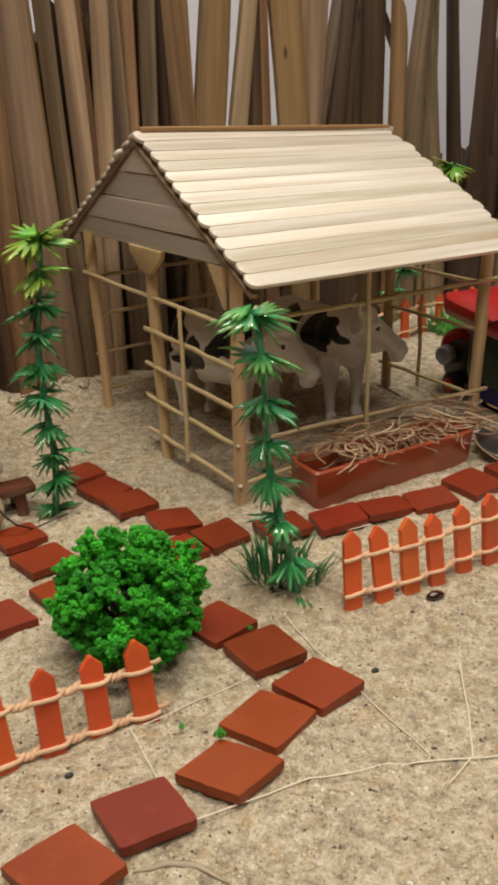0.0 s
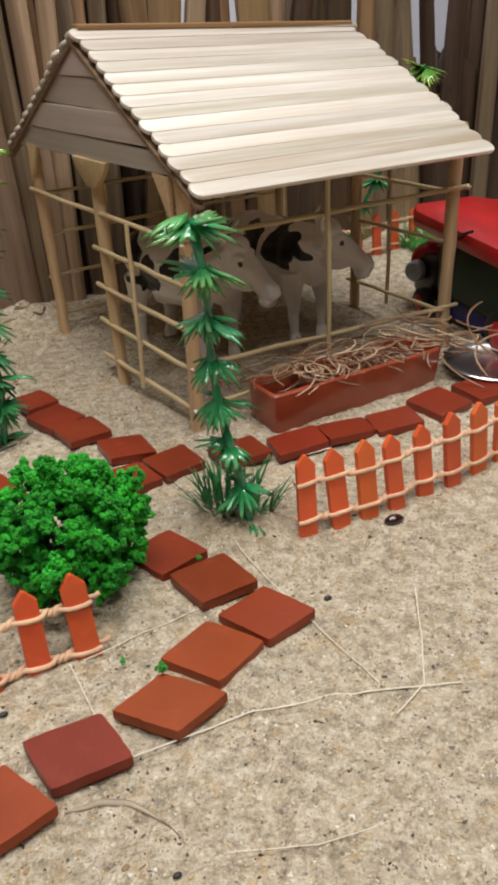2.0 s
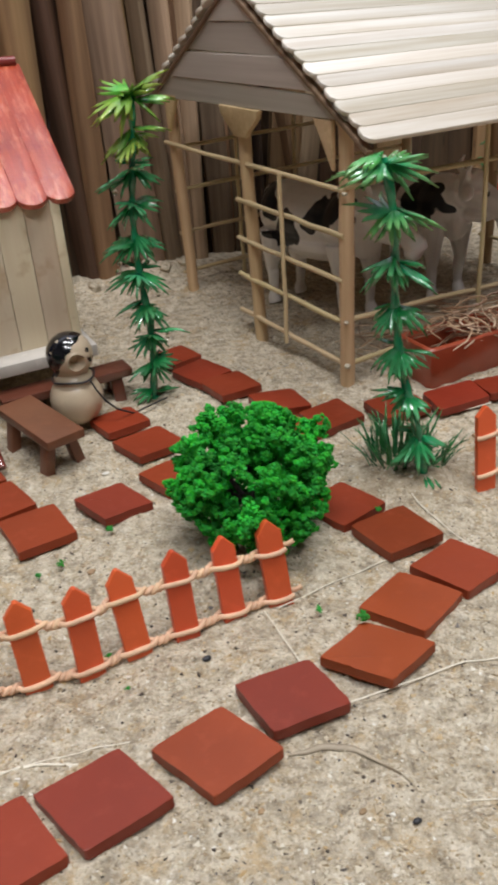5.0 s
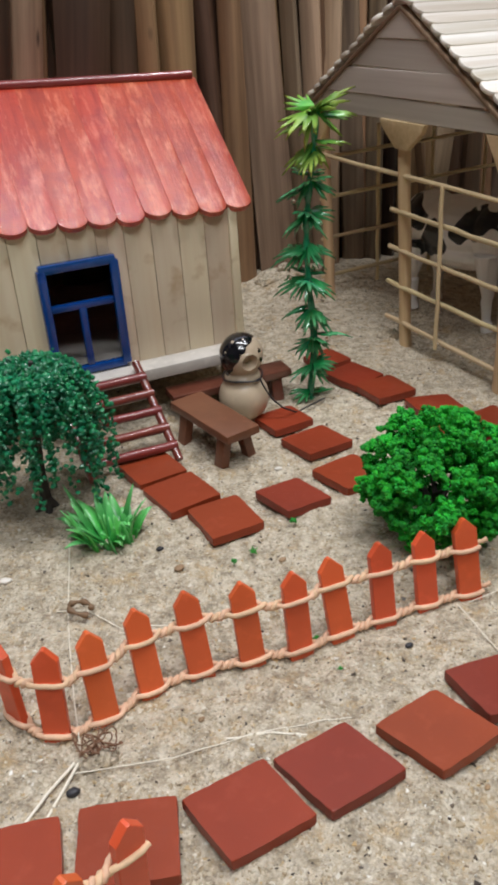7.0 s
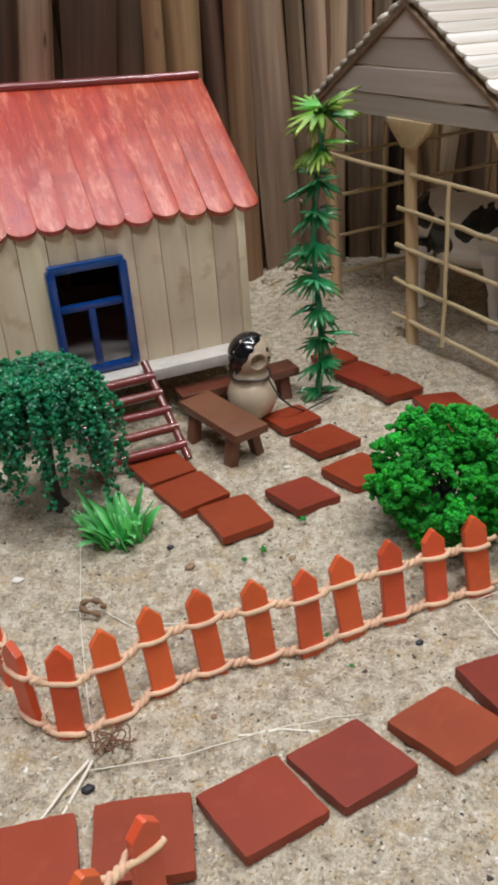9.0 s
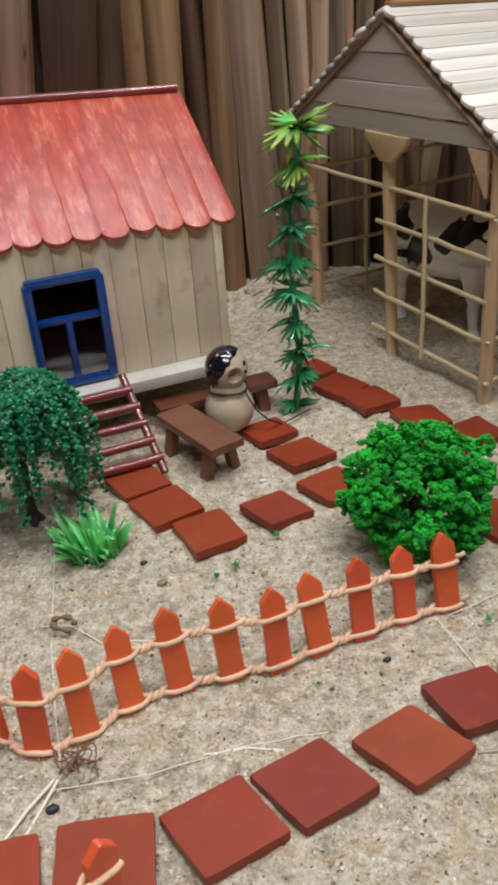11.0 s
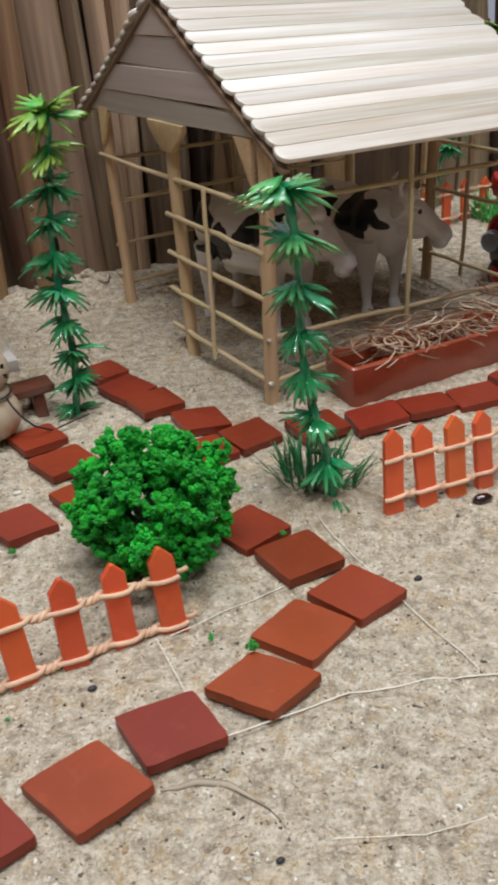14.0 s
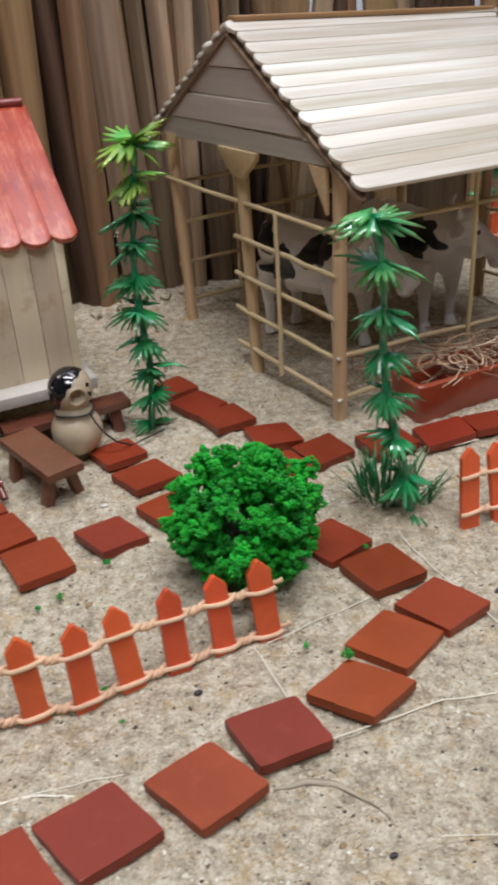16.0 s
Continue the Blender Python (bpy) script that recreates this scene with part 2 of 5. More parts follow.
def cow_material(name, eyes, nose, spots, scale):
    """White moulded plastic with black painted patches at the given places and radii."""
    n = Nodes(name)
    tc = n.add("ShaderNodeTexCoord")
    wob = n.add("ShaderNodeTexNoise", Scale=85.0, Detail=0.6)
    n.link(tc.outputs["Object"], wob.inputs["Vector"])
    bent = n.tree.nodes.new("ShaderNodeVectorMath")
    bent.operation = "MULTIPLY_ADD"
    bent.inputs[1].default_value = (0.024, 0.024, 0.024)
    n.link(wob.outputs["Color"], bent.inputs[0])
    n.link(tc.outputs["Object"], bent.inputs[2])
    col = (0.90, 0.87, 0.84)
    for centre, r in spots:
        far = n.tree.nodes.new("ShaderNodeVectorMath")
        far.operation = "DISTANCE"
        far.inputs[1].default_value = [c * k + 0.012 for c, k in zip(centre, scale)]
        n.link(bent.outputs[0], far.inputs[0])
        col = n.mix(col, (0.012, 0.012, 0.013), n.ramp(n.times(far.outputs["Value"], 40), [(r * 52, (1, 1, 1)), (r * 52 + 0.02, (0, 0, 0))]))
    near = n.tree.nodes.new("ShaderNodeVectorMath")
    near.operation = "DISTANCE"
    near.inputs[1].default_value = nose
    n.link(tc.outputs["Object"], near.inputs[0])
    col = n.mix(col, (0.62, 0.46, 0.44), n.ramp(n.times(near.outputs["Value"], 100), [(0.30, (0.7, 0.7, 0.7)), (0.65, (0, 0, 0))]))
    for eye in eyes:
        far = n.tree.nodes.new("ShaderNodeVectorMath")
        far.operation = "DISTANCE"
        far.inputs[1].default_value = eye
        n.link(tc.outputs["Object"], far.inputs[0])
        col = n.mix(col, (0.012, 0.012, 0.013), n.ramp(n.times(far.outputs["Value"], 100), [(0.17, (1, 1, 1)), (0.20, (0, 0, 0))]))
    fine = n.noise(n.coords((500, 500, 500)), 1.0, 3.0)
    col = n.mix(col, (0.42, 0.36, 0.3), n.ramp(n.noise(n.coords((80, 80, 80)), 1.0, 3.0), [(0.55, (0, 0, 0)), (0.9, (0.3, 0.3, 0.3))]))
    n.bump(fine, 0.1, 0.0003)
    return n.done(col, 0.34)


SAND = sand_material("sand")
GRAINS = grain_material("sand_grains", [(0.0, (0.045, 0.036, 0.03)), (0.05, (0.11, 0.085, 0.065)), (0.10, (0.33, 0.25, 0.15)), (0.3, (0.47, 0.39, 0.265)), (0.48, (0.46, 0.395, 0.29)), (0.56, (0.52, 0.36, 0.17)), (0.64, (0.54, 0.46, 0.325)), (0.86, (0.62, 0.55, 0.42)), (0.96, (0.68, 0.63, 0.52)), (1.0, (0.84, 0.81, 0.73))], 0.45)
ROOFSTICK = wood("roof_stick_wood", (0.53, 0.43, 0.30), (0.81, 0.775, 0.705), 0, 0.34, 0.4, 0.13, across=300.0, streak=0.40, coat_rough=0.3, hue=0.010)
DOWEL = wood("dowel_wood", (0.58, 0.395, 0.20), (0.74, 0.545, 0.31), 2, 0.5, 0.2, 0.08)
RAIL = wood("bamboo_rail", (0.54, 0.41, 0.21), (0.70, 0.56, 0.33), 0, 0.5, 0.1, 0.1)
GABLE = wood("weathered_gable_wood", (0.47, 0.405, 0.335), (0.63, 0.565, 0.485), 0, 0.6, 0.1, 0.10, across=200.0)
CAP = wood("brown_ridge_wood", (0.26, 0.125, 0.055), (0.40, 0.21, 0.10), 0, 0.5, 0.15, 0.1)
TRIM = wood("dark_trim_wood", (0.14, 0.085, 0.05), (0.26, 0.165, 0.10), 0, 0.6)
WALLSTICK = wood("wall_stick_wood", (0.77, 0.61, 0.42), (0.85, 0.73, 0.54), 2, 0.5, 0.15, 0.10, across=200.0, streak=0.25, stain=(0.55, 0.37, 0.20))
SLAB = wood("slab_wood", (0.085, 0.050, 0.031), (0.41, 0.295, 0.19), 2, 0.55, 0.0, 0.42, across=260.0, streak=0.55, knots=True)
SLAB_WARM = wood("warm_slab_wood", (0.11, 0.055, 0.028), (0.37, 0.225, 0.115), 2, 0.55, 0.0, 0.25, across=200.0, streak=0.5, knots=True)
SLAB_DARK_AND_GAP = wood("dark_slab_and_gap_shade", (0.022, 0.012, 0.007), (0.125, 0.072, 0.040), 2, 0.55, 0.0, 0.45, across=260.0, streak=0.55, knots=True)
TILE_A = paint("terracotta_paint", (0.280, 0.047, 0.015), 0.42, 0.10, 0.16, 0.004, 0.35, worn=0.22, scale=200.0)
TILE_B = paint("maroon_paint", (0.265, 0.042, 0.020), 0.42, 0.10, 0.10, 0.003, 0.35, worn=0.2, scale=200.0)
TILE_C = paint("deep_red_paint", (0.240, 0.034, 0.014), 0.36, 0.25, 0.12, 0.003, 0.4, worn=0.2, scale=200.0)
TILE_D = paint("bright_terracotta_paint", (0.335, 0.066, 0.016), 0.42, 0.10, 0.05, 0.002, 0.35, worn=0.2, scale=200.0)
for tile_paint in (TILE_A, TILE_B, TILE_C, TILE_D):
    tile_paint.node_tree.nodes["Principled BSDF"].inputs["Specular IOR Level"].default_value = 0.25
TROUGH = paint("trough_paint", (0.36, 0.068, 0.028), 0.30, 0.35, 0.05, 0.004, 0.5, 160)
PICKET = paint("orange_paint", (0.78, 0.130, 0.034), 0.42, 0.1, 0.08, 0.006, 0.3, worn=0.2, scale=180.0)
CORD = paint("cord_fibre", (0.86, 0.56, 0.36), 0.75, 0.0, 0.05, 0.01, 0.6, 900)
REDROOF = varnished("red_varnished_roof", (0.34, 0.032, 0.012), (0.50, 0.066, 0.024), 1)
REDGLOSS = wood("red_varnished_sticks", (0.12, 0.018, 0.011), (0.26, 0.045, 0.028), 0, 0.35, 0.8, 0.1, coat_rough=0.06)
BLUE = paint("blue_gloss_paint", (0.004, 0.056, 0.26), 0.25, 0.5, 0.05, 0.005, 0.4, worn=0.4)
WHITE = paint("white_ledge_paint", (0.62, 0.58, 0.52), 0.5, 0.1, 0.03, 0.004, 0.3)
BENCH = paint("brown_bench_paint", (0.20, 0.075, 0.038), 0.4, 0.1, 0.06, 0.005, 0.2)
BENCH_WET = paint("varnished_bench_paint", (0.15, 0.045, 0.026), 0.3, 0.9, 0.06, 0.005, 0.8)
INNER_SHADE = wood("inner_shade_wood", (0.16, 0.09, 0.05), (0.28, 0.17, 0.10), 2, 0.6, 0.0, 0.1)
BUSH = leaf_material("foam_foliage", (0.004, 0.17, 0.009), (0.017, 0.50, 0.025), 0.75, 0.0, 0.010, 0.18)
WILLOW = leaf_material("dark_foam_foliage", (0.004, 0.085, 0.034), (0.014, 0.25, 0.095), 0.4, 0.1, 0.015, 0.35)
BAMBOO = leaf_material("plastic_leaf", (0.006, 0.16, 0.054), (0.026, 0.35, 0.115), 0.16, 0.5, 0.02, 0.30, ends=(0.17, 0.48, 0.22))
BAMBOO_LIGHT = leaf_material("plastic_leaf_light", (0.016, 0.24, 0.065), (0.07, 0.42, 0.12), 0.16, 0.5, 0.03, 0.30, ends=(0.30, 0.55, 0.20))
BAMBOO_TIP = leaf_material("plastic_leaf_tip", (0.03, 0.26, 0.05), (0.20, 0.46, 0.06), 0.22, 0.5, 0.05, 0.3, ends=(0.52, 0.62, 0.12))
GRASSMAT = leaf_material("plastic_grass", (0.015, 0.24, 0.03), (0.09, 0.55, 0.09), 0.35, 0.2, 0.015, 0.35, ends=(0.20, 0.62, 0.20))
GRASSDARK = leaf_material("dark_plastic_grass", (0.014, 0.13, 0.04), (0.06, 0.30, 0.09), 0.3, 0.3, 0.015, 0.35)
TRUNK = paint("dark_trunk", (0.05, 0.042, 0.035), 0.7)
HAY = grain_material("hay", [(0.0, (0.13, 0.06, 0.035)), (0.35, (0.30, 0.165, 0.09)), (0.7, (0.50, 0.34, 0.21)), (1.0, (0.74, 0.59, 0.43))], 0.45)
STRAW = grain_material("straw", [(0.0, (0.80, 0.73, 0.58)), (1.0, (0.92, 0.88, 0.78))], 0.35)
GOURD = paint("gourd_skin", (0.66, 0.53, 0.37), 0.36, 0.25, 0.02, 0.003, 0.2, 120)
BLACK = paint("black_gloss_paint", (0.006, 0.006, 0.008), 0.16, 0.6, 0.02, 0.0, 0.1)
drop_nodes = Nodes("varnish_drop")
drop_nodes.bsdf.inputs["Transmission Weight"].default_value = 1.0
DROP = drop_nodes.done((0.97, 0.98, 0.96), 0.03, 0.0)
GLUE = paint("dried_glue", (0.62, 0.53, 0.40), 0.25, 0.5, 0.02, 0.0, 0.3)
WIRE = paint("dark_wire", (0.03, 0.03, 0.035), 0.4)
SEED = paint("brown_seed", (0.035, 0.012, 0.008), 0.15, 0.7, 0.05, 0.0, 0.1)
DARKPEBBLE = paint("dark_pebble", (0.03, 0.03, 0.035), 0.5)
OCHRE = paint("ochre_pebble", (0.36, 0.235, 0.12), 0.6)
PALE = paint("pale_pebble", (0.75, 0.70, 0.62), 0.4)
DRYLEAF = paint("dry_leaf", (0.20, 0.115, 0.06), 0.6)
DRYBLADE = paint("dry_blade", (0.47, 0.385, 0.28), 0.6)
GREENBIT = paint("green_crumb", (0.03, 0.30, 0.03), 0.8)
STEEL = Nodes("pressed_steel").done((0.70, 0.70, 0.72), 0.30, 0.0, 1.0)
TOYRED = paint("toy_red_plastic", (0.52, 0.012, 0.014), 0.35, 0.2, 0.02, 0.003, 0.1)
TOYGREEN = paint("toy_dark_green_plastic", (0.006, 0.034, 0.016), 0.4, 0.1, 0.02, 0.003, 0.1)
TOYBLACK = paint("toy_black_plastic", (0.008, 0.008, 0.009), 0.35, 0.1)
TOYBLUE = paint("toy_blue_plastic", (0.012, 0.02, 0.28), 0.35, 0.1)
TOYGREY = paint("toy_grey_plastic", (0.35, 0.38, 0.42), 0.35, 0.1)
WALLPAINT = paint("wall_paint", (0.76, 0.78, 0.90), 0.8, 0.0, 0.01, 0.0, 0.1, 30, worn=0.04)
ROOM_LOWBOUNCE = paint("room_low_bounce", (0.10, 0.095, 0.09), 0.8, 0.0, 0.01, 0.0, 0.1, 30, worn=0.04)
TABLETOP = wood("table_wood", (0.2, 0.12, 0.07), (0.34, 0.22, 0.13), 0, 0.5)


# ---------------------------------------------------------------- building helpers
def link_mesh(name, bm, material, smooth=40):
    mesh = bpy.data.meshes.new(name)
    bm.to_mesh(mesh)
    bm.free()
    for m in material if isinstance(material, (list, tuple)) else [material]:
        mesh.materials.append(m)
    if smooth:
        mesh.polygons.foreach_set("use_smooth", [True] * len(mesh.polygons))
        mesh.set_sharp_from_angle(angle=radians(smooth))
    return new(name, mesh)


def part(name, bm, material, parent, label="", smooth=40, at=None):
    """One mesh as a part of a thing."""
    ob = link_mesh(name, bm, material, smooth)
    ob.parent = parent
    if at is not None:
        ob.matrix_basis = at
    return tagged(ob, label)


def thing(name, m, label, category, group="", kind=""):
    """An empty at a thing's base, which parents its parts."""
    ob = new(name)
    ob.empty_display_size = 0.01
    ob.matrix_basis = m
    return tagged(ob, label, category, group, kind)


def solid(name, bm, material, m, label, category, group="", kind="", smooth=40):
    """A thing of one mesh."""
    ob = link_mesh(name, bm, material, smooth)
    ob.matrix_basis = m
    return tagged(ob, label, category, group, kind)


def box(bm, size, m=None, bevel=0.0, segs=2):
    r = bmesh.ops.create_cube(bm, size=1.0, matrix=(m or Matrix()) @ Matrix.Diagonal((*size, 1)))
    if bevel:
        edges = list({e for v in r["verts"] for e in v.link_edges})
        bmesh.ops.bevel(bm, geom=edges, offset=bevel, segments=segs, profile=0.6, affect="EDGES")
    return bm


def outline(bm, pts, thick, m=None, bevel=0.0):
    """A flat outline in x and y, thickened along z about 0."""
    m = m or Matrix()
    low = [bm.verts.new(m @ Vector((x, y, -thick / 2))) for x, y in pts]
    top = [bm.verts.new(m @ Vector((x, y, thick / 2))) for x, y in pts]
    faces = [bm.faces.new(low[::-1]), bm.faces.new(top)]
    n = len(pts)
    faces += [bm.faces.new((low[i], low[(i + 1) % n], top[(i + 1) % n], top[i])) for i in range(n)]
    if bevel:
        edges = list(faces[0].edges) + list(faces[1].edges)
        bmesh.ops.bevel(bm, geom=edges, offset=bevel, segments=2, profile=0.6, affect="EDGES")
    return bm


def stick_outline(length, width, ends=(1, 1), n=6):
    """Outline of a craft stick along x from 0, with rounded ends."""
    r, pts = width / 2, []
    if ends[1]:
        pts += [(length - r * 0.75 + r * 0.75 * math.cos(a), r * math.sin(a)) for a in np.linspace(-math.pi / 2, math.pi / 2, n)]
    else:
        pts += [(length, -r), (length, r)]
    if ends[0]:
        pts += [(r * 0.75 + r * 0.75 * math.cos(a), r * math.sin(a)) for a in np.linspace(math.pi / 2, 3 * math.pi / 2, n)]
    else:
        pts += [(0, r), (0, -r)]
    return pts


def tube(bm, pts, radius, segs=6, caps=True):
    """A tube through points; radius is a number or one for each point."""
    pts = [Vector(p) for p in pts]
    rad = radius if isinstance(radius, (list, tuple)) else [radius] * len(pts)
    rings, up = [], Vector((0.13, 0.21, 0.97))
    for i, p in enumerate(pts):
        d = (pts[min(i + 1, len(pts) - 1)] - pts[max(i - 1, 0)]).normalized()
        side = d.cross(up)
        if side.length < 1e-4:
            side = d.cross(Vector((1, 0, 0)))
        side.normalize()
        other = side.cross(d).normalized()
        up = other
        rings.append([bm.verts.new(p + rad[i] * (math.cos(a) * side + math.sin(a) * other)) for a in (2 * math.pi * k / segs for k in range(segs))])
    for a, b in zip(rings, rings[1:]):
        for k in range(segs):
            bm.faces.new((a[k], a[(k + 1) % segs], b[(k + 1) % segs], b[k]))
    if caps:
        bm.faces.new(rings[0][::-1])
        bm.faces.new(rings[-1])
    return bm


def lathe(bm, profile, segs=24, m=None):
    """A turned form about z from (radius, height) pairs."""
    m = m or Matrix()
    rings = [[bm.verts.new(m @ Vector((r * math.cos(2 * math.pi * k / segs), r * math.sin(2 * math.pi * k / segs), z))) for k in range(segs)] for r, z in profile]
    for a, b in zip(rings, rings[1:]):
        for k in range(segs):
            bm.faces.new((a[k], a[(k + 1) % segs], b[(k + 1) % segs], b[k]))
    bm.faces.new(rings[0][::-1])
    bm.faces.new(rings[-1])
    return bm


def blob_mesh(name, centres, sizes, rng, squash=0.85, rough=0.35, coarse=False):
    """Many small uneven crumbs in one mesh, from arrays of centres and sizes."""
    t = (1 + 5 ** 0.5) / 2
    v = np.array([(-1, t, 0), (1, t, 0), (-1, -t, 0), (1, -t, 0), (0, -1, t), (0, 1, t), (0, -1, -t), (0, 1, -t), (t, 0, -1), (t, 0, 1), (-t, 0, -1), (-t, 0, 1)], float)
    v /= np.linalg.norm(v[0])
    f = np.array([(0, 11, 5), (0, 5, 1), (0, 1, 7), (0, 7, 10), (0, 10, 11), (1, 5, 9), (5, 11, 4), (11, 10, 2), (10, 7, 6), (7, 1, 8), (3, 9, 4), (3, 4, 2), (3, 2, 6), (3, 6, 8), (3, 8, 9), (4, 9, 5), (2, 4, 11), (6, 2, 10), (8, 6, 7), (9, 8, 1)])
    if coarse:
        v = np.array([(1, 0, 0), (-1, 0, 0), (0, 1, 0), (0, -1, 0), (0, 0, 1), (0, 0, -1)], float)
        f = np.array([(0, 2, 4), (2, 1, 4), (1, 3, 4), (3, 0, 4), (2, 0, 5), (1, 2, 5), (3, 1, 5), (0, 3, 5)])
    n, k = len(centres), len(v)
    q = rng.normal(size=(n, 4))
    q /= np.linalg.norm(q, axis=1)[:, None]
    w, x, y, z = q.T
    rot = np.stack([np.stack([1 - 2 * (y * y + z * z), 2 * (x * y - z * w), 2 * (x * z + y * w)], -1), np.stack([2 * (x * y + z * w), 1 - 2 * (x * x + z * z), 2 * (y * z - x * w)], -1), np.stack([2 * (x * z - y * w), 2 * (y * z + x * w), 1 - 2 * (x * x + y * y)], -1)], 1)
    shape = v[None] * (1 + rng.uniform(-rough, rough, (n, k, 1)))
    shape = shape * np.stack([np.ones(n), rng.uniform(0.7, 1.1, n), rng.uniform(0.6, squash, n)], -1)[:, None, :]
    verts = np.einsum("nij,nkj->nki", rot, shape) * np.asarray(sizes)[:, None, None] + np.asarray(centres)[:, None, :]
    faces = (f[None] + k * np.arange(n)[:, None, None]).reshape(-1, 3)
    mesh = bpy.data.meshes.new(name)
    mesh.from_pydata(verts.reshape(-1, 3).tolist(), [], faces.tolist())
    return mesh


def blade(bm, root, way, length, width, droop, segs=4, fold=0.25):
    """A pointed leaf blade with a folded middle rib."""
    tip = bm.verts.layers.float.get("tip") or bm.verts.layers.float.new("tip")
    way = Vector(way).normalized()
    side = way.cross(Vector((0, 0, 1)))
    if side.length < 1e-3:
        side = Vector((1, 0, 0))
    side.normalize()
    prev = None
    for i in range(segs + 1):
        t = i / segs
        p = Vector(root) + way * length * t + Vector((0, 0, -droop * length * t * t))
        w = width * (0.6 + 0.9 * t) * (1 - t) ** 0.85 if i < segs else 0.0
        up = side.cross(way).normalized() * w * fold
        if i < segs:
            row = [bm.verts.new(p - side * w + up), bm.verts.new(p), bm.verts.new(p + side * w + up)]
        else:
            row = [bm.verts.new(p)]
        for v in row:
            v[tip] = t
        if prev:
            if len(row) == 3:
                bm.faces.new((prev[0], prev[1], row[1], row[0]))
                bm.faces.new((prev[1], prev[2], row[2], row[1]))
            else:
                bm.faces.new((prev[0], prev[1], row[0]))
                bm.faces.new((prev[1], prev[2], row[0]))
        prev = row
    return bm


def thicken(ob, depth):
    mod = ob.modifiers.new("thickness", "SOLIDIFY")
    mod.thickness = depth
    return ob


# ---------------------------------------------------------------- the ground and the room
BARN = pose(-0.0185, 0.4243, 0, 0, 0, 35.85)
HOUSE = pose(-0.1468, 0.4185, 0, 0, 0, 30.8)


def bump_at(x, y, cx, cy, r, h):
    return h * math.exp(-((x - cx) ** 2 + (y - cy) ** 2) / (r * r))


def ground_z(x, y):
    """Height of the sand."""
    z = 0.0026 * noise.noise((x * 22, y * 22, 0.3)) + 0.0017 * noise.noise((x * 70, y * 70, 4.1)) + 0.0011 * noise.noise((x * 190, y * 190, 7.7))
    z += bump_at(x, y, -0.135, 0.585, 0.022, 0.009) + bump_at(x, y, -0.2, 0.60, 0.05, 0.008) + bump_at(x, y, -0.095, 0.60, 0.03, 0.006)
    z += bump_at(x, y, 0.004, 0.331, 0.016, 0.004) + bump_at(x, y, -0.055, 0.292, 0.02, 0.003)
    along = min(max(((x + 0.167) * 0.866 + (y - 0.192) * 0.5) / 0.139, 0.0), 1.0)
    z += bump_at(x, y, -0.167 + 0.120 * along, 0.192 + 0.0695 * along, 0.017, -0.0022)
    return z - 0.0012


def build_ground():
    xs = np.concatenate([np.linspace(-0.75, -0.30, 24)[:-1], np.linspace(-0.30, 0.25, 280)[:-1], np.linspace(0.25, 0.75, 26)])
    ys = np.concatenate([np.linspace(-0.30, 0.08, 20)[:-1], np.linspace(0.08, 0.78, 350)[:-1], np.linspace(0.78, 1.1, 18)])
    verts = [(x, y, ground_z(x, y)) for y in ys for x in xs]
    w = len(xs)
    faces = [(j * w + i, j * w + i + 1, (j + 1) * w + i + 1, (j + 1) * w + i) for j in range(len(ys) - 1) for i in range(w - 1)]
    mesh = bpy.data.meshes.new("ground")
    mesh.from_pydata(verts, [], faces)
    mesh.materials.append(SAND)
    mesh.polygons.foreach_set("use_smooth", [True] * len(mesh.polygons))
    tagged(new("ground", mesh), "coarse pale beige sand spread over the display table", "sand", kind="structure")
    # loose grains lying on the sand, a few of them small stones
    rng = np.random.default_rng(5)
    n, stones = 95000, 2600
    px = rng.uniform(-0.24, 0.15, n)
    py = 0.12 + 0.46 * rng.uniform(0, 1, n) ** 1.8
    size = np.minimum(0.00058 * np.exp(rng.normal(0, 0.42, n)), 0.0012)
    size[:stones] = rng.uniform(0.0009, 0.00155, stones)
    cen = np.array([(x, y, ground_z(x, y) - s * 0.40) for x, y, s in zip(px, py, size)])
    mesh = blob_mesh("sand_grains", cen, size, rng, coarse=True)
    mesh.materials.append(GRAINS)
    tagged(new("sand_grains", mesh), "coarse mixed sand grains, beige, white, rust and dark", "sand grains", kind="stuff")


def build_room():
    bm = bmesh.new()
    box(bm, (1.5, 1.4, 0.03), pose(0, 0.4, -0.025), 0.003)
    solid("table_top", bm, TABLETOP, Matrix(), "brown wooden display table top under the sand", "table", kind="structure")
    bm = bmesh.new()
    box(bm, (3.0, 0.06, 2.6), pose(0.0, 0.58, 0.5))
    solid("wall_north", bm, WALLPAINT, BARN, "pale bluish white painted wall behind the slat fence", "wall", kind="structure")
    # unseen walls, ceiling and floor added near black, to keep bounced light low
    for nm, size, at in (("wall_south", (3.6, 0.06, 2.6), pose(0, -1.9, 0.5)), ("wall_west", (0.06, 3.6, 2.6), pose(-1.53, -0.9, 0.5)), ("wall_east", (0.06, 3.6, 2.6), pose(1.53, -0.9, 0.5))):
        bm = bmesh.new()
        box(bm, size)
        solid(nm, bm, ROOM_LOWBOUNCE, BARN @ at, "unseen dark room wall, colour cuts bounced light", "wall", kind="structure")
    bm = bmesh.new()
    box(bm, (4.0, 4.2, 0.05), pose(0, -0.8, 1.82))
    solid("ceiling", bm, ROOM_LOWBOUNCE, BARN, "unseen dark ceiling, colour cuts bounced light", "ceiling", kind="structure")
    bm = bmesh.new()
    box(bm, (4.0, 4.2, 0.05), pose(0, -0.8, -0.78))
    solid("floor", bm, ROOM_LOWBOUNCE, BARN, "unseen dark room floor, colour cuts bounced light", "floor", kind="structure")


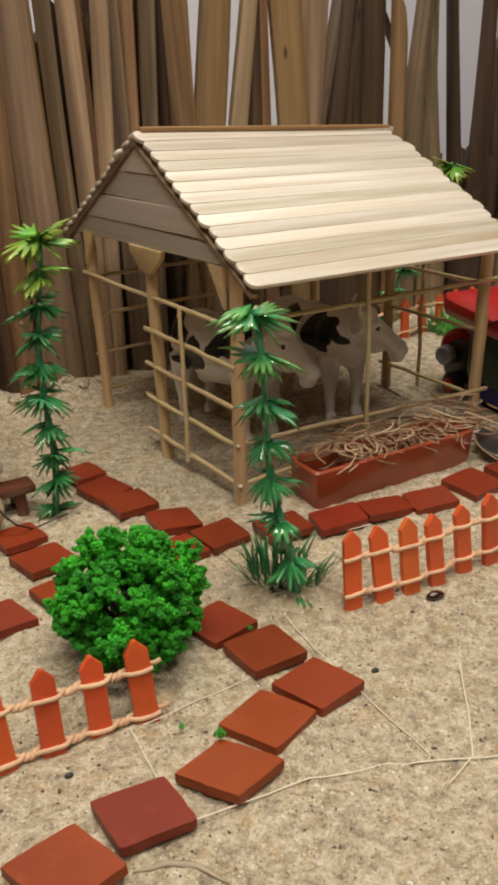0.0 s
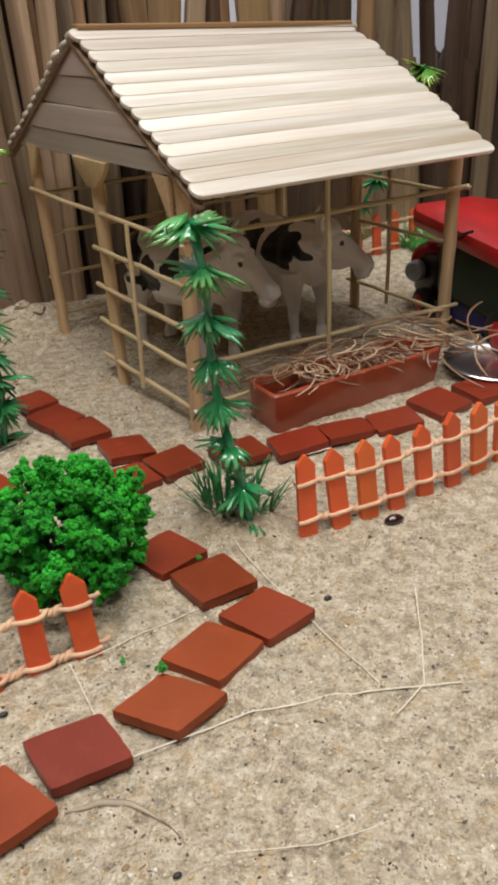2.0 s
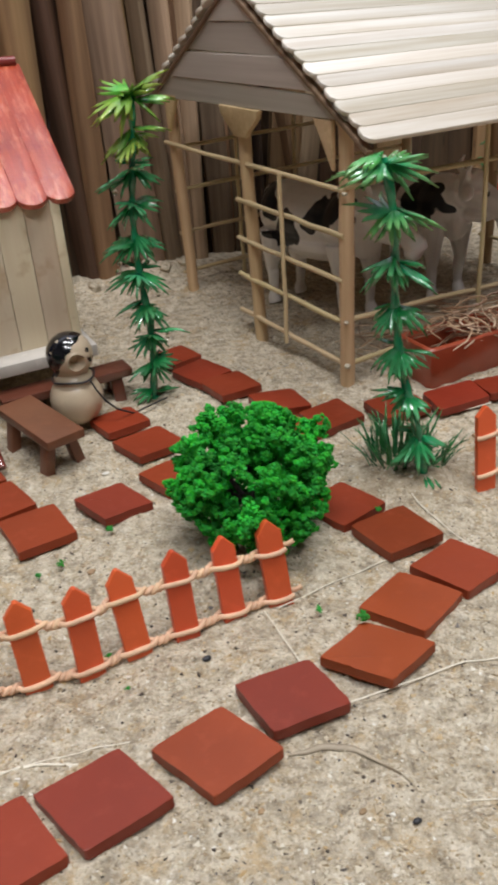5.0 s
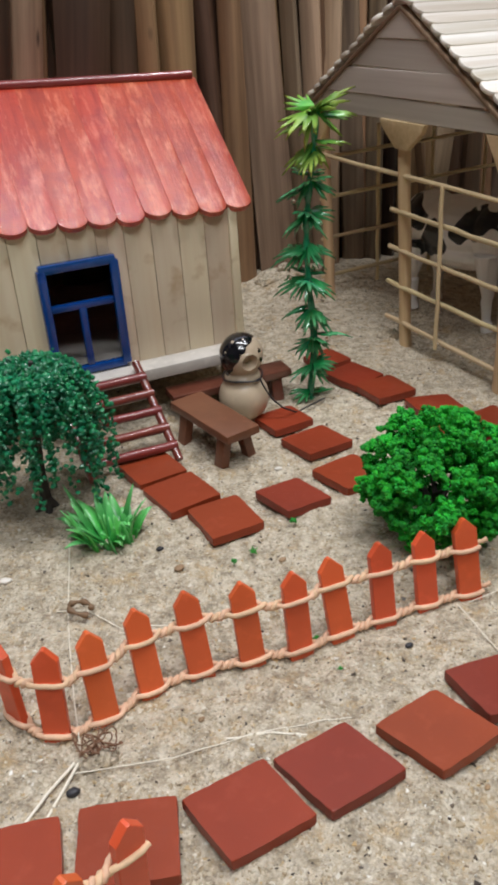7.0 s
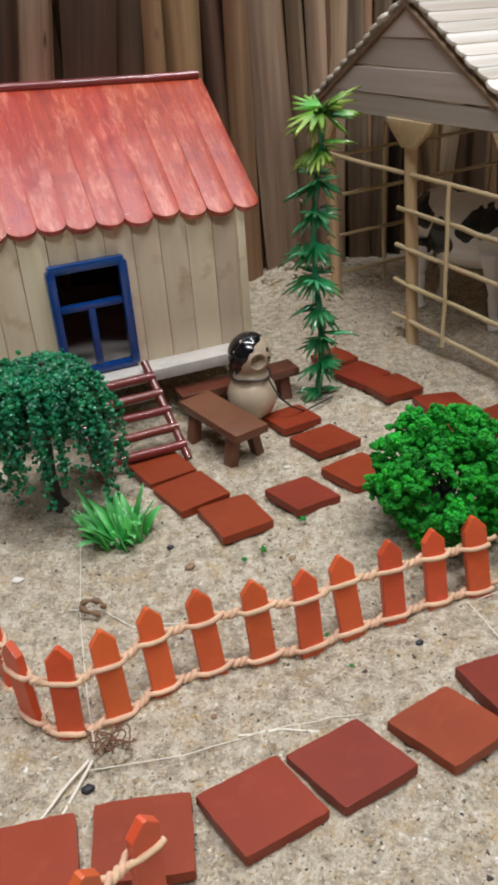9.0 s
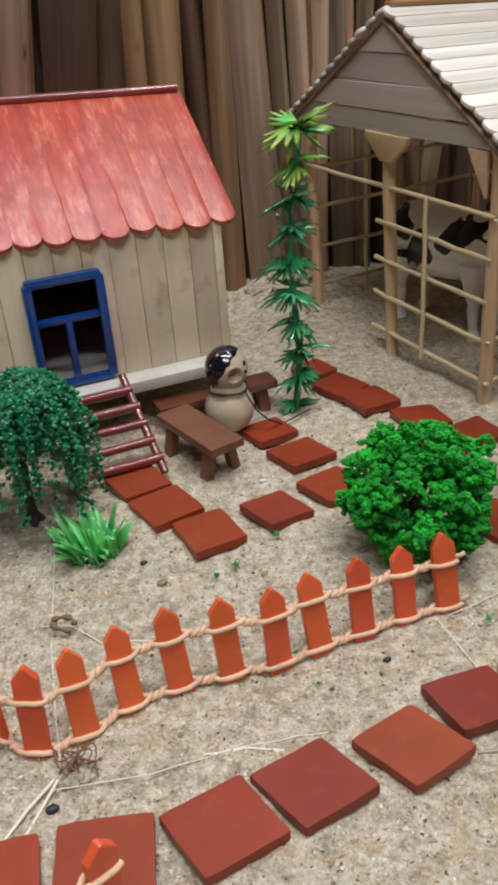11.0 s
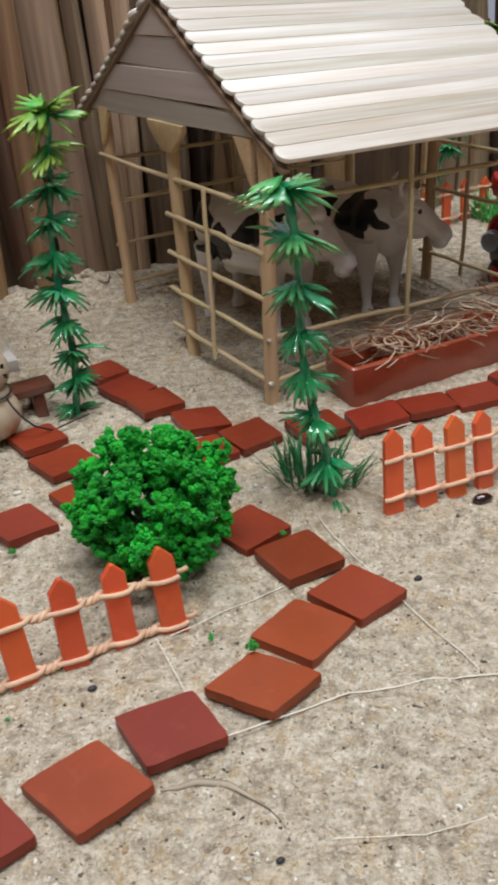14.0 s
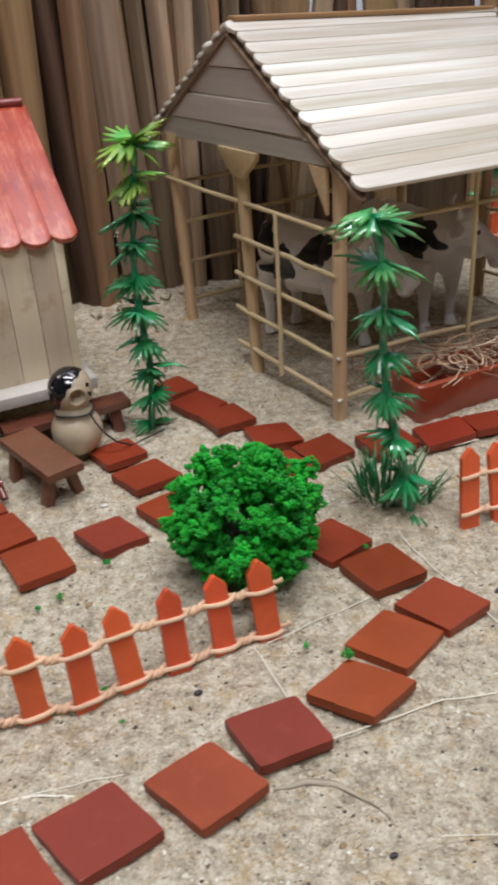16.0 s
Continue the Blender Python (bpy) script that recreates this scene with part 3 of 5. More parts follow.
# ---------------------------------------------------------------- fence of slabs behind the yard
def slab(width, height, rng, taper=0.12):
    """A split slab of wood standing on z = 0, with an uneven outline and a rounded face."""
    bm = bmesh.new()
    rows, cols = 14, 6
    grid, back = [], []
    ph = [rng.uniform(0, 6) for _ in range(4)]
    for j in range(rows + 1):
        t = j / rows
        z = t * height
        w = width * (1 + 0.07 * math.sin(3.1 * t + ph[0]) + 0.04 * math.sin(9 * t + ph[1])) * (1 - taper * t)
        cx = 0.003 * math.sin(2.4 * t + ph[2])
        row, brow = [], []
        for i in range(cols + 1):
            s = i / cols * 2 - 1
            y = -0.0055 * (1 - abs(s) ** 2.4) - 0.0012 * math.sin(3 * s + ph[3])
            skew = 0.02 * math.sin(ph[1]) * s if j == rows else 0
            row.append(bm.verts.new((cx + s * w / 2, y, z + skew)))
            brow.append(bm.verts.new((cx + s * w / 2 * 0.96, 0.004, z + skew)))
        grid.append(row)
        back.append(brow)
    for j in range(rows):
        for i in range(cols):
            bm.faces.new((grid[j][i], grid[j][i + 1], grid[j + 1][i + 1], grid[j + 1][i]))
            bm.faces.new((back[j][i + 1], back[j][i], back[j + 1][i], back[j + 1][i + 1]))
        bm.faces.new((grid[j][0], grid[j + 1][0], back[j + 1][0], back[j][0]))
        bm.faces.new((grid[j][cols], back[j][cols], back[j + 1][cols], grid[j + 1][cols]))
    for i in range(cols):
        bm.faces.new((grid[rows][i], grid[rows][i + 1], back[rows][i + 1], back[rows][i]))
        bm.faces.new((grid[0][i + 1], grid[0][i], back[0][i], back[0][i + 1]))
    return bm


def build_slab_fence():
    fence = thing("slab_fence", BARN @ pose(0, 0.212, 0), "tall rough fence of split brown wooden slabs", "fence")
    rng = random.Random(11)
    warm, plain, dark = SLAB_WARM, SLAB, SLAB_DARK_AND_GAP
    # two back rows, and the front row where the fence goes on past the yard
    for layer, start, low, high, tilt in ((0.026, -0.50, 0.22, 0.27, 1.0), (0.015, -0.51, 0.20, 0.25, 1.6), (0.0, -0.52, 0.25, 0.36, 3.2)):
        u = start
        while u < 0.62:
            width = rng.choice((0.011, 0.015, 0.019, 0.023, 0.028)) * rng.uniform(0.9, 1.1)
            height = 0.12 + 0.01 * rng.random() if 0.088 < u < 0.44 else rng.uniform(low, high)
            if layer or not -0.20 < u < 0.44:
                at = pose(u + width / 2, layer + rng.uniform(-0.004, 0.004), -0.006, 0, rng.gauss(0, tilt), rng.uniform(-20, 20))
                # back rows all dark: shade of the gaps between slabs put into colour
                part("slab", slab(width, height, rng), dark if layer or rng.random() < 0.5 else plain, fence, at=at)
            u += width * (rng.uniform(0.62, 0.82) if layer else rng.uniform(0.86, 1.12))
    # closed part of the front row: foot, lean, width, wood
    closed = ((-0.1990, 9.0, 0.0170, dark), (-0.1808, 9.9, 0.0183, plain), (-0.1635, 8.3, 0.0080, warm), (-0.1464, 8.3, 0.0275, dark), (-0.1244, 6.7, 0.0075, plain), (-0.1076, 5.0, 0.0175, dark), (-0.0867, 2.8, 0.0132, warm), (-0.0635, 0.3, 0.0200, warm), (-0.0337, -2.8, 0.0155, dark), (-0.0300, 1.1, 0.0130, warm),
              (-0.0045, -1.6, 0.0230, plain), (0.0116, -2.2, 0.0075, warm), (0.0209, -2.4, 0.0108, plain), (0.0335, -2.9, 0.0122, plain), (0.0372, -1.5, 0.0085, warm), (0.0405, 1.2, 0.0116, plain), (0.0575, -0.6, 0.0152, plain), (0.0653, 1.1, 0.0100, warm), (0.0735, 2.1, 0.0112, plain), (0.0885, -0.6, 0.0100, dark))
    for i, (u, lean, width, material) in enumerate(closed):
        part("slab", slab(width * 1.08, 0.29 + 0.02 * math.sin(7 * i), rng, 0.03), material, fence, at=pose(u, 0.0035 * (i % 3) - 0.003, -0.006, 0, lean, rng.uniform(-16, 16)))
    # slabs with gaps between their upper ends: foot, lean, width at the roof's ridge, width higher up, wood
    rows = ((0.1169, -4.7, 0.0203, 0.0296, warm), (0.1112, 4.5, 0.0235, 0.0207, warm), (0.1115, 8.1, 0.0110, 0.0167, dark), (0.1190, 9.4, 0.0147, 0.0128, plain), (0.1617, 0.7, 0.0111, 0.0086, dark), (0.1821, -1.9, 0.0144, 0.0100, warm),
            (0.2095, -4.3, 0.0267, 0.0246, warm), (0.2118, 1.1, 0.0170, 0.0267, plain), (0.1917, 12.0, 0.0112, 0.0077, plain), (0.2172, 7.6, 0.0160, 0.0095, dark), (0.2530, 2.3, 0.0278, 0.0160, dark), (0.2899, -1.9, 0.0277, 0.0233, dark),
            (0.3094, -2.3, 0.0190, 0.0144, warm), (0.3127, 4.8, 0.0243, 0.0160, plain), (0.3612, -3.5, 0.0287, 0.0130, plain), (0.3878, -5.0, 0.0120, 0.0080, dark), (0.4128, -1.0, 0.0558, 0.0458, dark))
    for i, (u, lean, low, high, material) in enumerate(rows):
        k = (low - high) / 0.083
        base = min(0.045, low + k * 0.165)
        height = 0.245 if i == 12 else 0.31 + 0.01 * math.sin(5 * i)
        bm = slab(base, height, rng, k * height / base)
        part("slab", bm, material, fence, at=pose(u, 0.004 * (i % 3) - 0.003, -0.006, 0, lean, rng.uniform(-10, 10)))
    part("splinter", slab(0.005, 0.34, rng, 0.3), dark, fence, "thin dark slanting splinter", at=pose(0.4555, 0.018, -0.006, 0, -32, 0))


# ---------------------------------------------------------------- barn
BL, BW = 0.1765, 0.1573
RIDGE, EAVE, OVER = 0.1715, 0.1105, 0.0226


def stick_part(name, length, width, thick, material, parent, at, ends=(1, 1), label="", soft=0.28):
    bm = bmesh.new()
    outline(bm, stick_outline(length, width, ends), thick, None, thick * soft)
    return part(name, bm, material, parent, label, smooth=12 if soft < 0.4 else 50, at=at)


def rod(name, a, b, r, material, parent, segs=10, wob=0.0004, seed=0, label=""):
    """A round rod between two points of the parent, its own x axis along it."""
    a, b = Vector(a), Vector(b)
    d = b - a
    turn = d.to_track_quat("X", "Z").to_matrix().to_4x4()
    rng = random.Random(seed)
    n = 7
    bm = bmesh.new()
    tube(bm, [(d.length * i / n, rng.uniform(-wob, wob), rng.uniform(-wob, wob)) for i in range(n + 1)], [r * rng.uniform(0.94, 1.06) for _ in range(n + 1)], segs)
    return part(name, bm, material, parent, label, at=Matrix.Translation(a) @ turn)


def post(a, b, r, parent, seed):
    """A post with its own z axis along it."""
    a, b = Vector(a), Vector(b)
    d = b - a
    turn = d.to_track_quat("Z", "Y").to_matrix().to_4x4()
    rng = random.Random(seed)
    bm = bmesh.new()
    tube(bm, [(rng.uniform(-0.0003, 0.0003), rng.uniform(-0.0003, 0.0003), d.length * i / 8) for i in range(9)], [r * rng.uniform(0.95, 1.05) for _ in range(9)], 14)
    return part("post", bm, DOWEL, parent, at=Matrix.Translation(a) @ turn)


def build_barn():
    barn = thing("barn", BARN, "open toy barn of craft sticks with a pale stick roof", "barn")
    low = -0.008
    # posts: feet and heads
    for i, (foot, top) in enumerate((((-0.0035, -0.0055), (0.001, 0.0)), ((-0.002, 0.071), (-0.001, 0.079)), ((0.0045, 0.158), (0.0, 0.157)), ((0.172, -0.001), (0.1765, 0.0)), ((BL, 0.079), (BL, 0.079)), ((BL, BW), (BL, BW)))):
        post((*foot, low), (*top, 0.119 if i not in (1, 4) else 0.118), 0.0034 if i != 3 else 0.0037, barn, i)
    # rails round the yard of the barn
    heights = (0.0085, 0.029, 0.0485, 0.069)
    for i, h in enumerate(heights):
        rod("rail", (-0.004, -0.004, h), (-0.004, 0.087 - 0.001 * i, h + 0.002), 0.0013, RAIL, barn, seed=i)
    for i, h in enumerate((0.0155, 0.056)):
        rod("rail", (BL - 0.004, -0.004, h), (BL, 0.086, h), 0.0012, RAIL, barn, seed=20 + i)
    rod("rail", (-0.0035, -0.004, 0.0885), (-0.002, BW + 0.006, 0.0895), 0.0012, RAIL, barn, seed=5)
    rod("rail", (-0.0068, 0.040, 0.006), (-0.0064, 0.041, 0.090), 0.0011, RAIL, barn, seed=6)
    rod("rail", (BL + 0.002, 0.0, 0.083), (BL + 0.001, BW, 0.083), 0.0013, RAIL, barn, seed=7)
    rod("rail", (BL + 0.0025, 0.052, 0.006), (BL + 0.0025, 0.052, 0.100), 0.0013, RAIL, barn, seed=8)
    rod("rail", (-0.004, -0.0045, 0.0905), (BL + 0.006, -0.004, 0.0865), 0.0013, RAIL, barn, seed=9)
    rod("rail", (-0.004, -0.0055, 0.0310), (BL + 0.004, -0.004, 0.0190), 0.0013, RAIL, barn, seed=10)
    rod("rail", (-0.004, -0.0055, 0.0085), (0.09, -0.004, 0.0085), 0.0012, RAIL, barn, seed=11)
    rod("rail", (0.0800, -0.0070, -0.004), (0.0775, -0.0070, 0.110), 0.0012, RAIL, barn, seed=12)
    for i, h in enumerate((0.0126, 0.037, 0.062, 0.086)):
        rod("rail", (0.0, BW + 0.004, h), (BL, BW + 0.004, h), 0.0012, RAIL, barn, seed=30 + i)
    for i, uu in enumerate((0.045, 0.088, 0.132)):
        rod("rail", (uu, BW + 0.0065, -0.004), (uu, BW + 0.0065, 0.1), 0.0012, RAIL, barn, seed=40 + i)
    # dried glue at the joints
    for p, r in (((-0.0045, -0.0072, 0.0085), 0.0026), ((-0.0050, -0.0066, 0.0300), 0.0016), ((BL + 0.003, -0.0062, 0.0865), 0.0026), ((-0.0055, 0.0400, 0.0088), 0.0018), ((-0.0050, -0.0062, 0.0880), 0.0017)):
        bm = bmesh.new()
        bmesh.ops.create_icosphere(bm, subdivisions=2, radius=r * 0.72)
        for v in bm.verts:
            v.co *= 1 + 0.5 * noise.noise(v.co * 400 + Vector(p) * 60)
            v.co.z *= 0.75
        part("glue_bead", bm, GLUE, barn, "milky dried glue", smooth=80, at=Matrix.Translation(p))
    # head plates and braces of the posts
    for v, hw in ((0.0745, 0.0180),):
        bm = bmesh.new()
        outline(bm, [(-hw, 0.0), (-hw * 0.9, -0.004), (-0.0048, -0.0135), (0.0048, -0.0135), (hw * 0.9, -0.004), (hw, 0.0)], 0.003, None, 0.0006)
        part("post_head", bm, DOWEL, barn, at=Matrix.Translation((-0.0050, v, 0.1160)) @ pose(0, 0, 0, 90, 0, 90))
    for v, s in ((0.003, 1), (BW - 0.004, -1)):
        bm = bmesh.new()
        outline(bm, [(0, 0), (0.013 * s, 0.0205), (0, 0.0205)][:: s], 0.0026, None, 0.0005)
        part("brace", bm, DOWEL, barn, at=Matrix.Translation((-0.0035, v, 0.0960)) @ pose(0, 0, 0, 90, 0, 90))
    # beams under the roof
    for u in (0.0, BL):
        rod("beam", (u, -0.004, 0.1185), (u, BW + 0.004, 0.1185), 0.0022, DOWEL, barn, seed=50)
    for v in (0.0, BW):
        rod("beam", (-0.003, v, 0.1165), (BL + 0.003, v, 0.1165), 0.0022, DOWEL, barn, seed=51)
    # gable boards
    mid = BW / 2
    slope = (RIDGE - EAVE) / (mid + OVER)
    for g, u in ((0, -0.0035), (1, BL - 0.004)):
        cuts = (0.1150, 0.1265, 0.1395, 0.1530, RIDGE - 0.004)
        for i, (za, zb) in enumerate(zip(cuts, cuts[1:])):
            def half(z):
                return max(0.0015, min(mid + 0.0125, (RIDGE - 0.0035 - z) / slope))
            ha, hb = half(za), half(zb)
            bm = bmesh.new()
            drop = 0.0015 if i == 0 else 0.0
            outline(bm, [(-ha, za + drop * 2), (ha, za - drop), (hb, zb - 0.0004), (-hb, zb - 0.0004)], 0.0022, None, 0.0004)
            part("gable_board", bm, GABLE, barn, smooth=12, at=Matrix.Translation((u - 0.0005 * (i % 2), mid, -0.0060 * g)) @ pose(0, 0, 0, 90, 0, 90) @ pose(0, 0, 0, 0, 0, 0.5 * (-1) ** i))
    # rafters along the gable edge
    run = math.hypot(mid + OVER, RIDGE - EAVE)
    pitch = math.degrees(math.atan2(RIDGE - EAVE, mid + OVER))
    for u in (-0.0042, BL - 0.014):
        for side in (-1, 1):
            m = Matrix.Translation((u, mid, RIDGE - (0.0045 if u < 0 else 0.0102))) @ (pose(0, 0, 0, 0, pitch, -90) if side < 0 else pose(0, 0, 0, 0, pitch, 90))
            stick_part("rafter", run - (0.001 if u < 0 else 0.016), 0.004, 0.0022, TRIM, barn, m, (0, 0))
    # roof sticks, lapped from the eave upwards
    count = 14
    rng = random.Random(3)
    stick_len = 0.1740
    for side in (-1, 1):
        for i in range(count):
            t = 1 - (i + 0.42) / count
            v = mid + side * (mid + OVER) * t
            z = RIDGE - (RIDGE - EAVE) * t
            lap = pitch - 4.0
            m = Matrix.Translation((-0.0070 + rng.uniform(-0.0011, 0.0011), v, z + 0.0012)) @ pose(0, 0, 0, -lap * side) @ pose(0, 0, 0, 0, 2.0 * (1 - t), 1.9 * side * t + rng.uniform(-0.3, 0.3))
            stick_part("roof_stick", stick_len + 0.0028 + 0.004 * t + rng.uniform(-0.0015, 0.0025), 0.0102, 0.0024, ROOFSTICK, barn, m, soft=0.46)
    stick_part("ridge_cap", 0.170, 0.0056, 0.0026, CAP, barn, pose(-0.0025, mid, RIDGE + 0.0022, 0, 2.0, 0), (0, 0), "brown flat ridge stick")


# ---------------------------------------------------------------- house
HL, HD = 0.152, 0.138


def build_house():
    house = thing("stilt_house", HOUSE, "small toy house of plank walls with a glossy red stick roof", "house")
    base, top, ledge = 0.0262, 0.094, 0.0265
    bm = bmesh.new()
    box(bm, (HL + 0.012, HD + 0.016, 0.0058), pose(-HL / 2 + 0.001, HD / 2 - 0.005, ledge - 0.0030), 0.0008)
    part("floor_slab", bm, WHITE, house, "white painted floor edge")
    for u in (-0.004, -HL / 2, -HL + 0.006):
        for v in (0.004, HD - 0.006):
            post_ob = post((u, v, -0.008), (u, v, ledge - 0.0055), 0.004, house, int(abs(u) * 1000))
            post_ob.name = "stilt"
    # front wall of upright sticks with the door opening
    u1, u2, z1, z2 = -0.0898, -0.0572, 0.0284, 0.0782
    rng = random.Random(8)
    width = 0.0127
    n = 12
    for i in range(n):
        ua, ub = -HL + i * width, -HL + (i + 1) * width - 0.00022
        up = top - 0.045 * ua
        pieces = [(base - 0.001, up)]
        if ub > u1 + 0.001 and ua < u2 - 0.001:
            if ua >= u1 - 0.003 and ub <= u2 + 0.003:
                pieces = [(z2 - 0.002, up)]
            elif ua < u1:
                ub = min(ub, u1 + 0.001)
            else:
                ua = max(ua, u2 - 0.001)
        for za, zb in pieces:
            bm = bmesh.new()
            box(bm, (ub - ua, 0.0022, zb - za), pose((ua + ub) / 2, rng.uniform(-0.0002, 0.0002), (za + zb) / 2), 0.00025)
            part("wall_stick", bm, WALLSTICK, house)
    gap = [(-HL + i * width, -HL + (i + 1) * width - 0.0004) for i in range(n) if -HL + i * width < u1 < -HL + (i + 1) * width or -HL + i * width < u2 < -HL + (i + 1) * width]
    for ua, ub in gap:
        bm = bmesh.new()
        lo, hi = max(ua, u1), min(ub, u2)
        up = top - 0.045 * lo
        box(bm, (hi - lo, 0.0022, up - z2), pose((lo + hi) / 2, 0.0004, (up + z2) / 2), 0.0003)
        part("wall_stick", bm, WALLSTICK, house)
    # side and back walls
    for u in (0.0, -HL):
        for i in range(11):
            va = 0.002 + i * width
            zt = min(0.133, top + (va if va < HD / 2 else HD - va) * 0.66)
            bm = bmesh.new()
            box(bm, (0.0022, width - 0.0005, zt - base), pose(u - 0.0012, min(va + width / 2, HD - 0.006), (zt + base) / 2), 0.0004)
            part("wall_stick", bm, WALLSTICK, house)
    # back wall sticks coloured dark, the shade of the interior put into their wood
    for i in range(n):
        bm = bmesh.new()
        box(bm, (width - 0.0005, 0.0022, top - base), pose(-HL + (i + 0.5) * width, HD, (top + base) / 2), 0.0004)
        part("wall_stick", bm, INNER_SHADE, house)
    # corner strip
    bm = bmesh.new()
    box(bm, (0.0042, 0.0046, top - base), pose(0.0012, -0.0006, (top + base) / 2), 0.0007)
    part("corner_strip", bm, WALLSTICK, house)
    # blue door frame with its bars
    frame_ob = part("door_frame", box(bmesh.new(), (u2 - u1 + 0.002, 0.0045, 0.0042), pose((u1 + u2) / 2, -0.0022, z2), 0.0012), BLUE, house, "glossy dark blue door frame")
    for size, at in (((0.0042, 0.0045, z2 - z1), (u1, -0.0025, (z1 + z2) / 2)), ((0.0042, 0.0045, z2 - z1), (u2, -0.0025, (z1 + z2) / 2)), ((u2 - u1, 0.004, 0.0038), ((u1 + u2) / 2, -0.0022, z1 + 0.0005)), ((u2 - u1 - 0.004, 0.0034, 0.0034), ((u1 + u2) / 2, -0.0018, z1 + 0.0313)), ((0.0036, 0.0034, 0.0295), ((u1 + u2) / 2 - 0.0005, -0.0018, z1 + 0.0165))):
        part("frame_bar", box(bmesh.new(), size, pose(*at), 0.0011), BLUE, frame_ob)
    # roof
    mid = HD / 2
    ridge, eave, over = 0.1402, 0.0905, 0.0045
    pitch = math.degrees(math.atan2(ridge - eave, mid + over))
    run = math.hypot(mid + over, ridge - eave)
    rw = 0.0128
    sag = pose(0.005, 0, 0.1, 0, 2.6, 0) @ pose(-0.005, 0, -0.1)
    rng = random.Random(4)
    for side in (-1, 1):
        for i in range(14):
            u = 0.0050 - i * rw
            m = Matrix.Translation((u, mid, ridge)) @ pose(0, 0, 0, 0, 0, -90 if side < 0 else 90) @ pose(0, 0, 0, 0, pitch + rng.uniform(-0.3, 0.3), 0) @ pose(0, 0, 0, 0.3 * (1 if side < 0 else -1) + rng.uniform(-0.5, 0.5))
            bm = bmesh.new()
            outline(bm, stick_outline(run + rng.uniform(-0.0012, 0.0016), rw * rng.uniform(1.02, 1.05), (0, 1), 9), 0.0030, pose(0, 0, 0, 0, 0, -90), 0.0005)
            part("roof_stick", bm, REDROOF, house, smooth=25, at=sag @ m @ pose(0, 0, 0, 0, 0, 90))
    ridge_rod = rod("ridge_cap", (0.0098, mid, ridge + 0.0022), (-HL - 0.014, mid, ridge + 0.0022), 0.0022, REDGLOSS, house, label="glossy red ridge rod")
    ridge_rod.matrix_basis = sag @ ridge_rod.matrix_basis
    # ladder
    ladder = thing("ladder", HOUSE @ pose(-0.0555, -0.011, 0.0), "glossy red-brown stick ladder leaning on the house floor", "ladder")
    head, foot = Vector((0.0, 0.0, 0.0305)), Vector((0.003, -0.0455, 0.0008))
    span = Vector((-0.0385, 0, 0))
    for k in (0, 1):
        rod("side_rail", foot + span * k, head + span * k, 0.0019, REDGLOSS, ladder, wob=0.00012, seed=60 + k)
    for i in range(5):
        p = foot.lerp(head, 0.12 + 0.175 * i) + Vector((0, 0, 0.0012))
        rod("rung", p + span * 1.05, p - span * 0.04, 0.0021, REDGLOSS, ladder, wob=0.00012, seed=70 + i)


# ---------------------------------------------------------------- loose things of the yard
def tile_thing(x, y, yaw, skew, tone, sx, sy, rng, group):
    """A hand-cut tile with uneven edges, worn corners, sides a little out of square and a slight tilt."""
    bm = bmesh.new()
    hx, hy = sx * 0.508, sy * 0.508
    ca, sa = math.cos(radians(skew / 2)), -math.sin(radians(skew / 2))
    corners = [(a * hx * ca + b * hy * sa, a * hx * sa + b * hy * ca) for a, b in ((-1, -1), (1, -1), (1, 1), (-1, 1))]
    corners = [(cx + rng.uniform(-0.0003, 0.0003), cy + rng.uniform(-0.0003, 0.0003)) for cx, cy in corners]
    pts = []
    for (ax, ay), (bx, by) in zip(corners, corners[1:] + corners[:1]):
        bow = rng.uniform(-0.0003, 0.0004)
        nx, ny = (by - ay) / sx, -(bx - ax) / sx
        for t in (0.016, 0.09, 0.2, 0.3, 0.4, 0.5, 0.6, 0.7, 0.8, 0.91, 0.984):
            k = bow * (1 - (2 * t - 1) ** 2) + rng.uniform(-0.00013, 0.00013)
            pts.append((ax + (bx - ax) * t + nx * k, ay + (by - ay) * t + ny * k))
    outline(bm, pts, 0.0036, None, 0.0004)
    z = ground_z(x, y)
    m = pose(x, y, max(z, -0.0006) * 0.4 + 0.0015, rng.uniform(-1.4, 1.4), rng.uniform(-1.4, 1.4), yaw)
    label = ("square terracotta painted paving tile lying on sand", "square maroon painted paving tile lying on sand", "square deep red painted paving tile beside the barn", "square bright terracotta paving tile lying on sand")[tone]
    return solid("paving_tile", bm, (TILE_A, TILE_B, TILE_C, TILE_D)[tone], m, label, "tile", group, smooth=12)


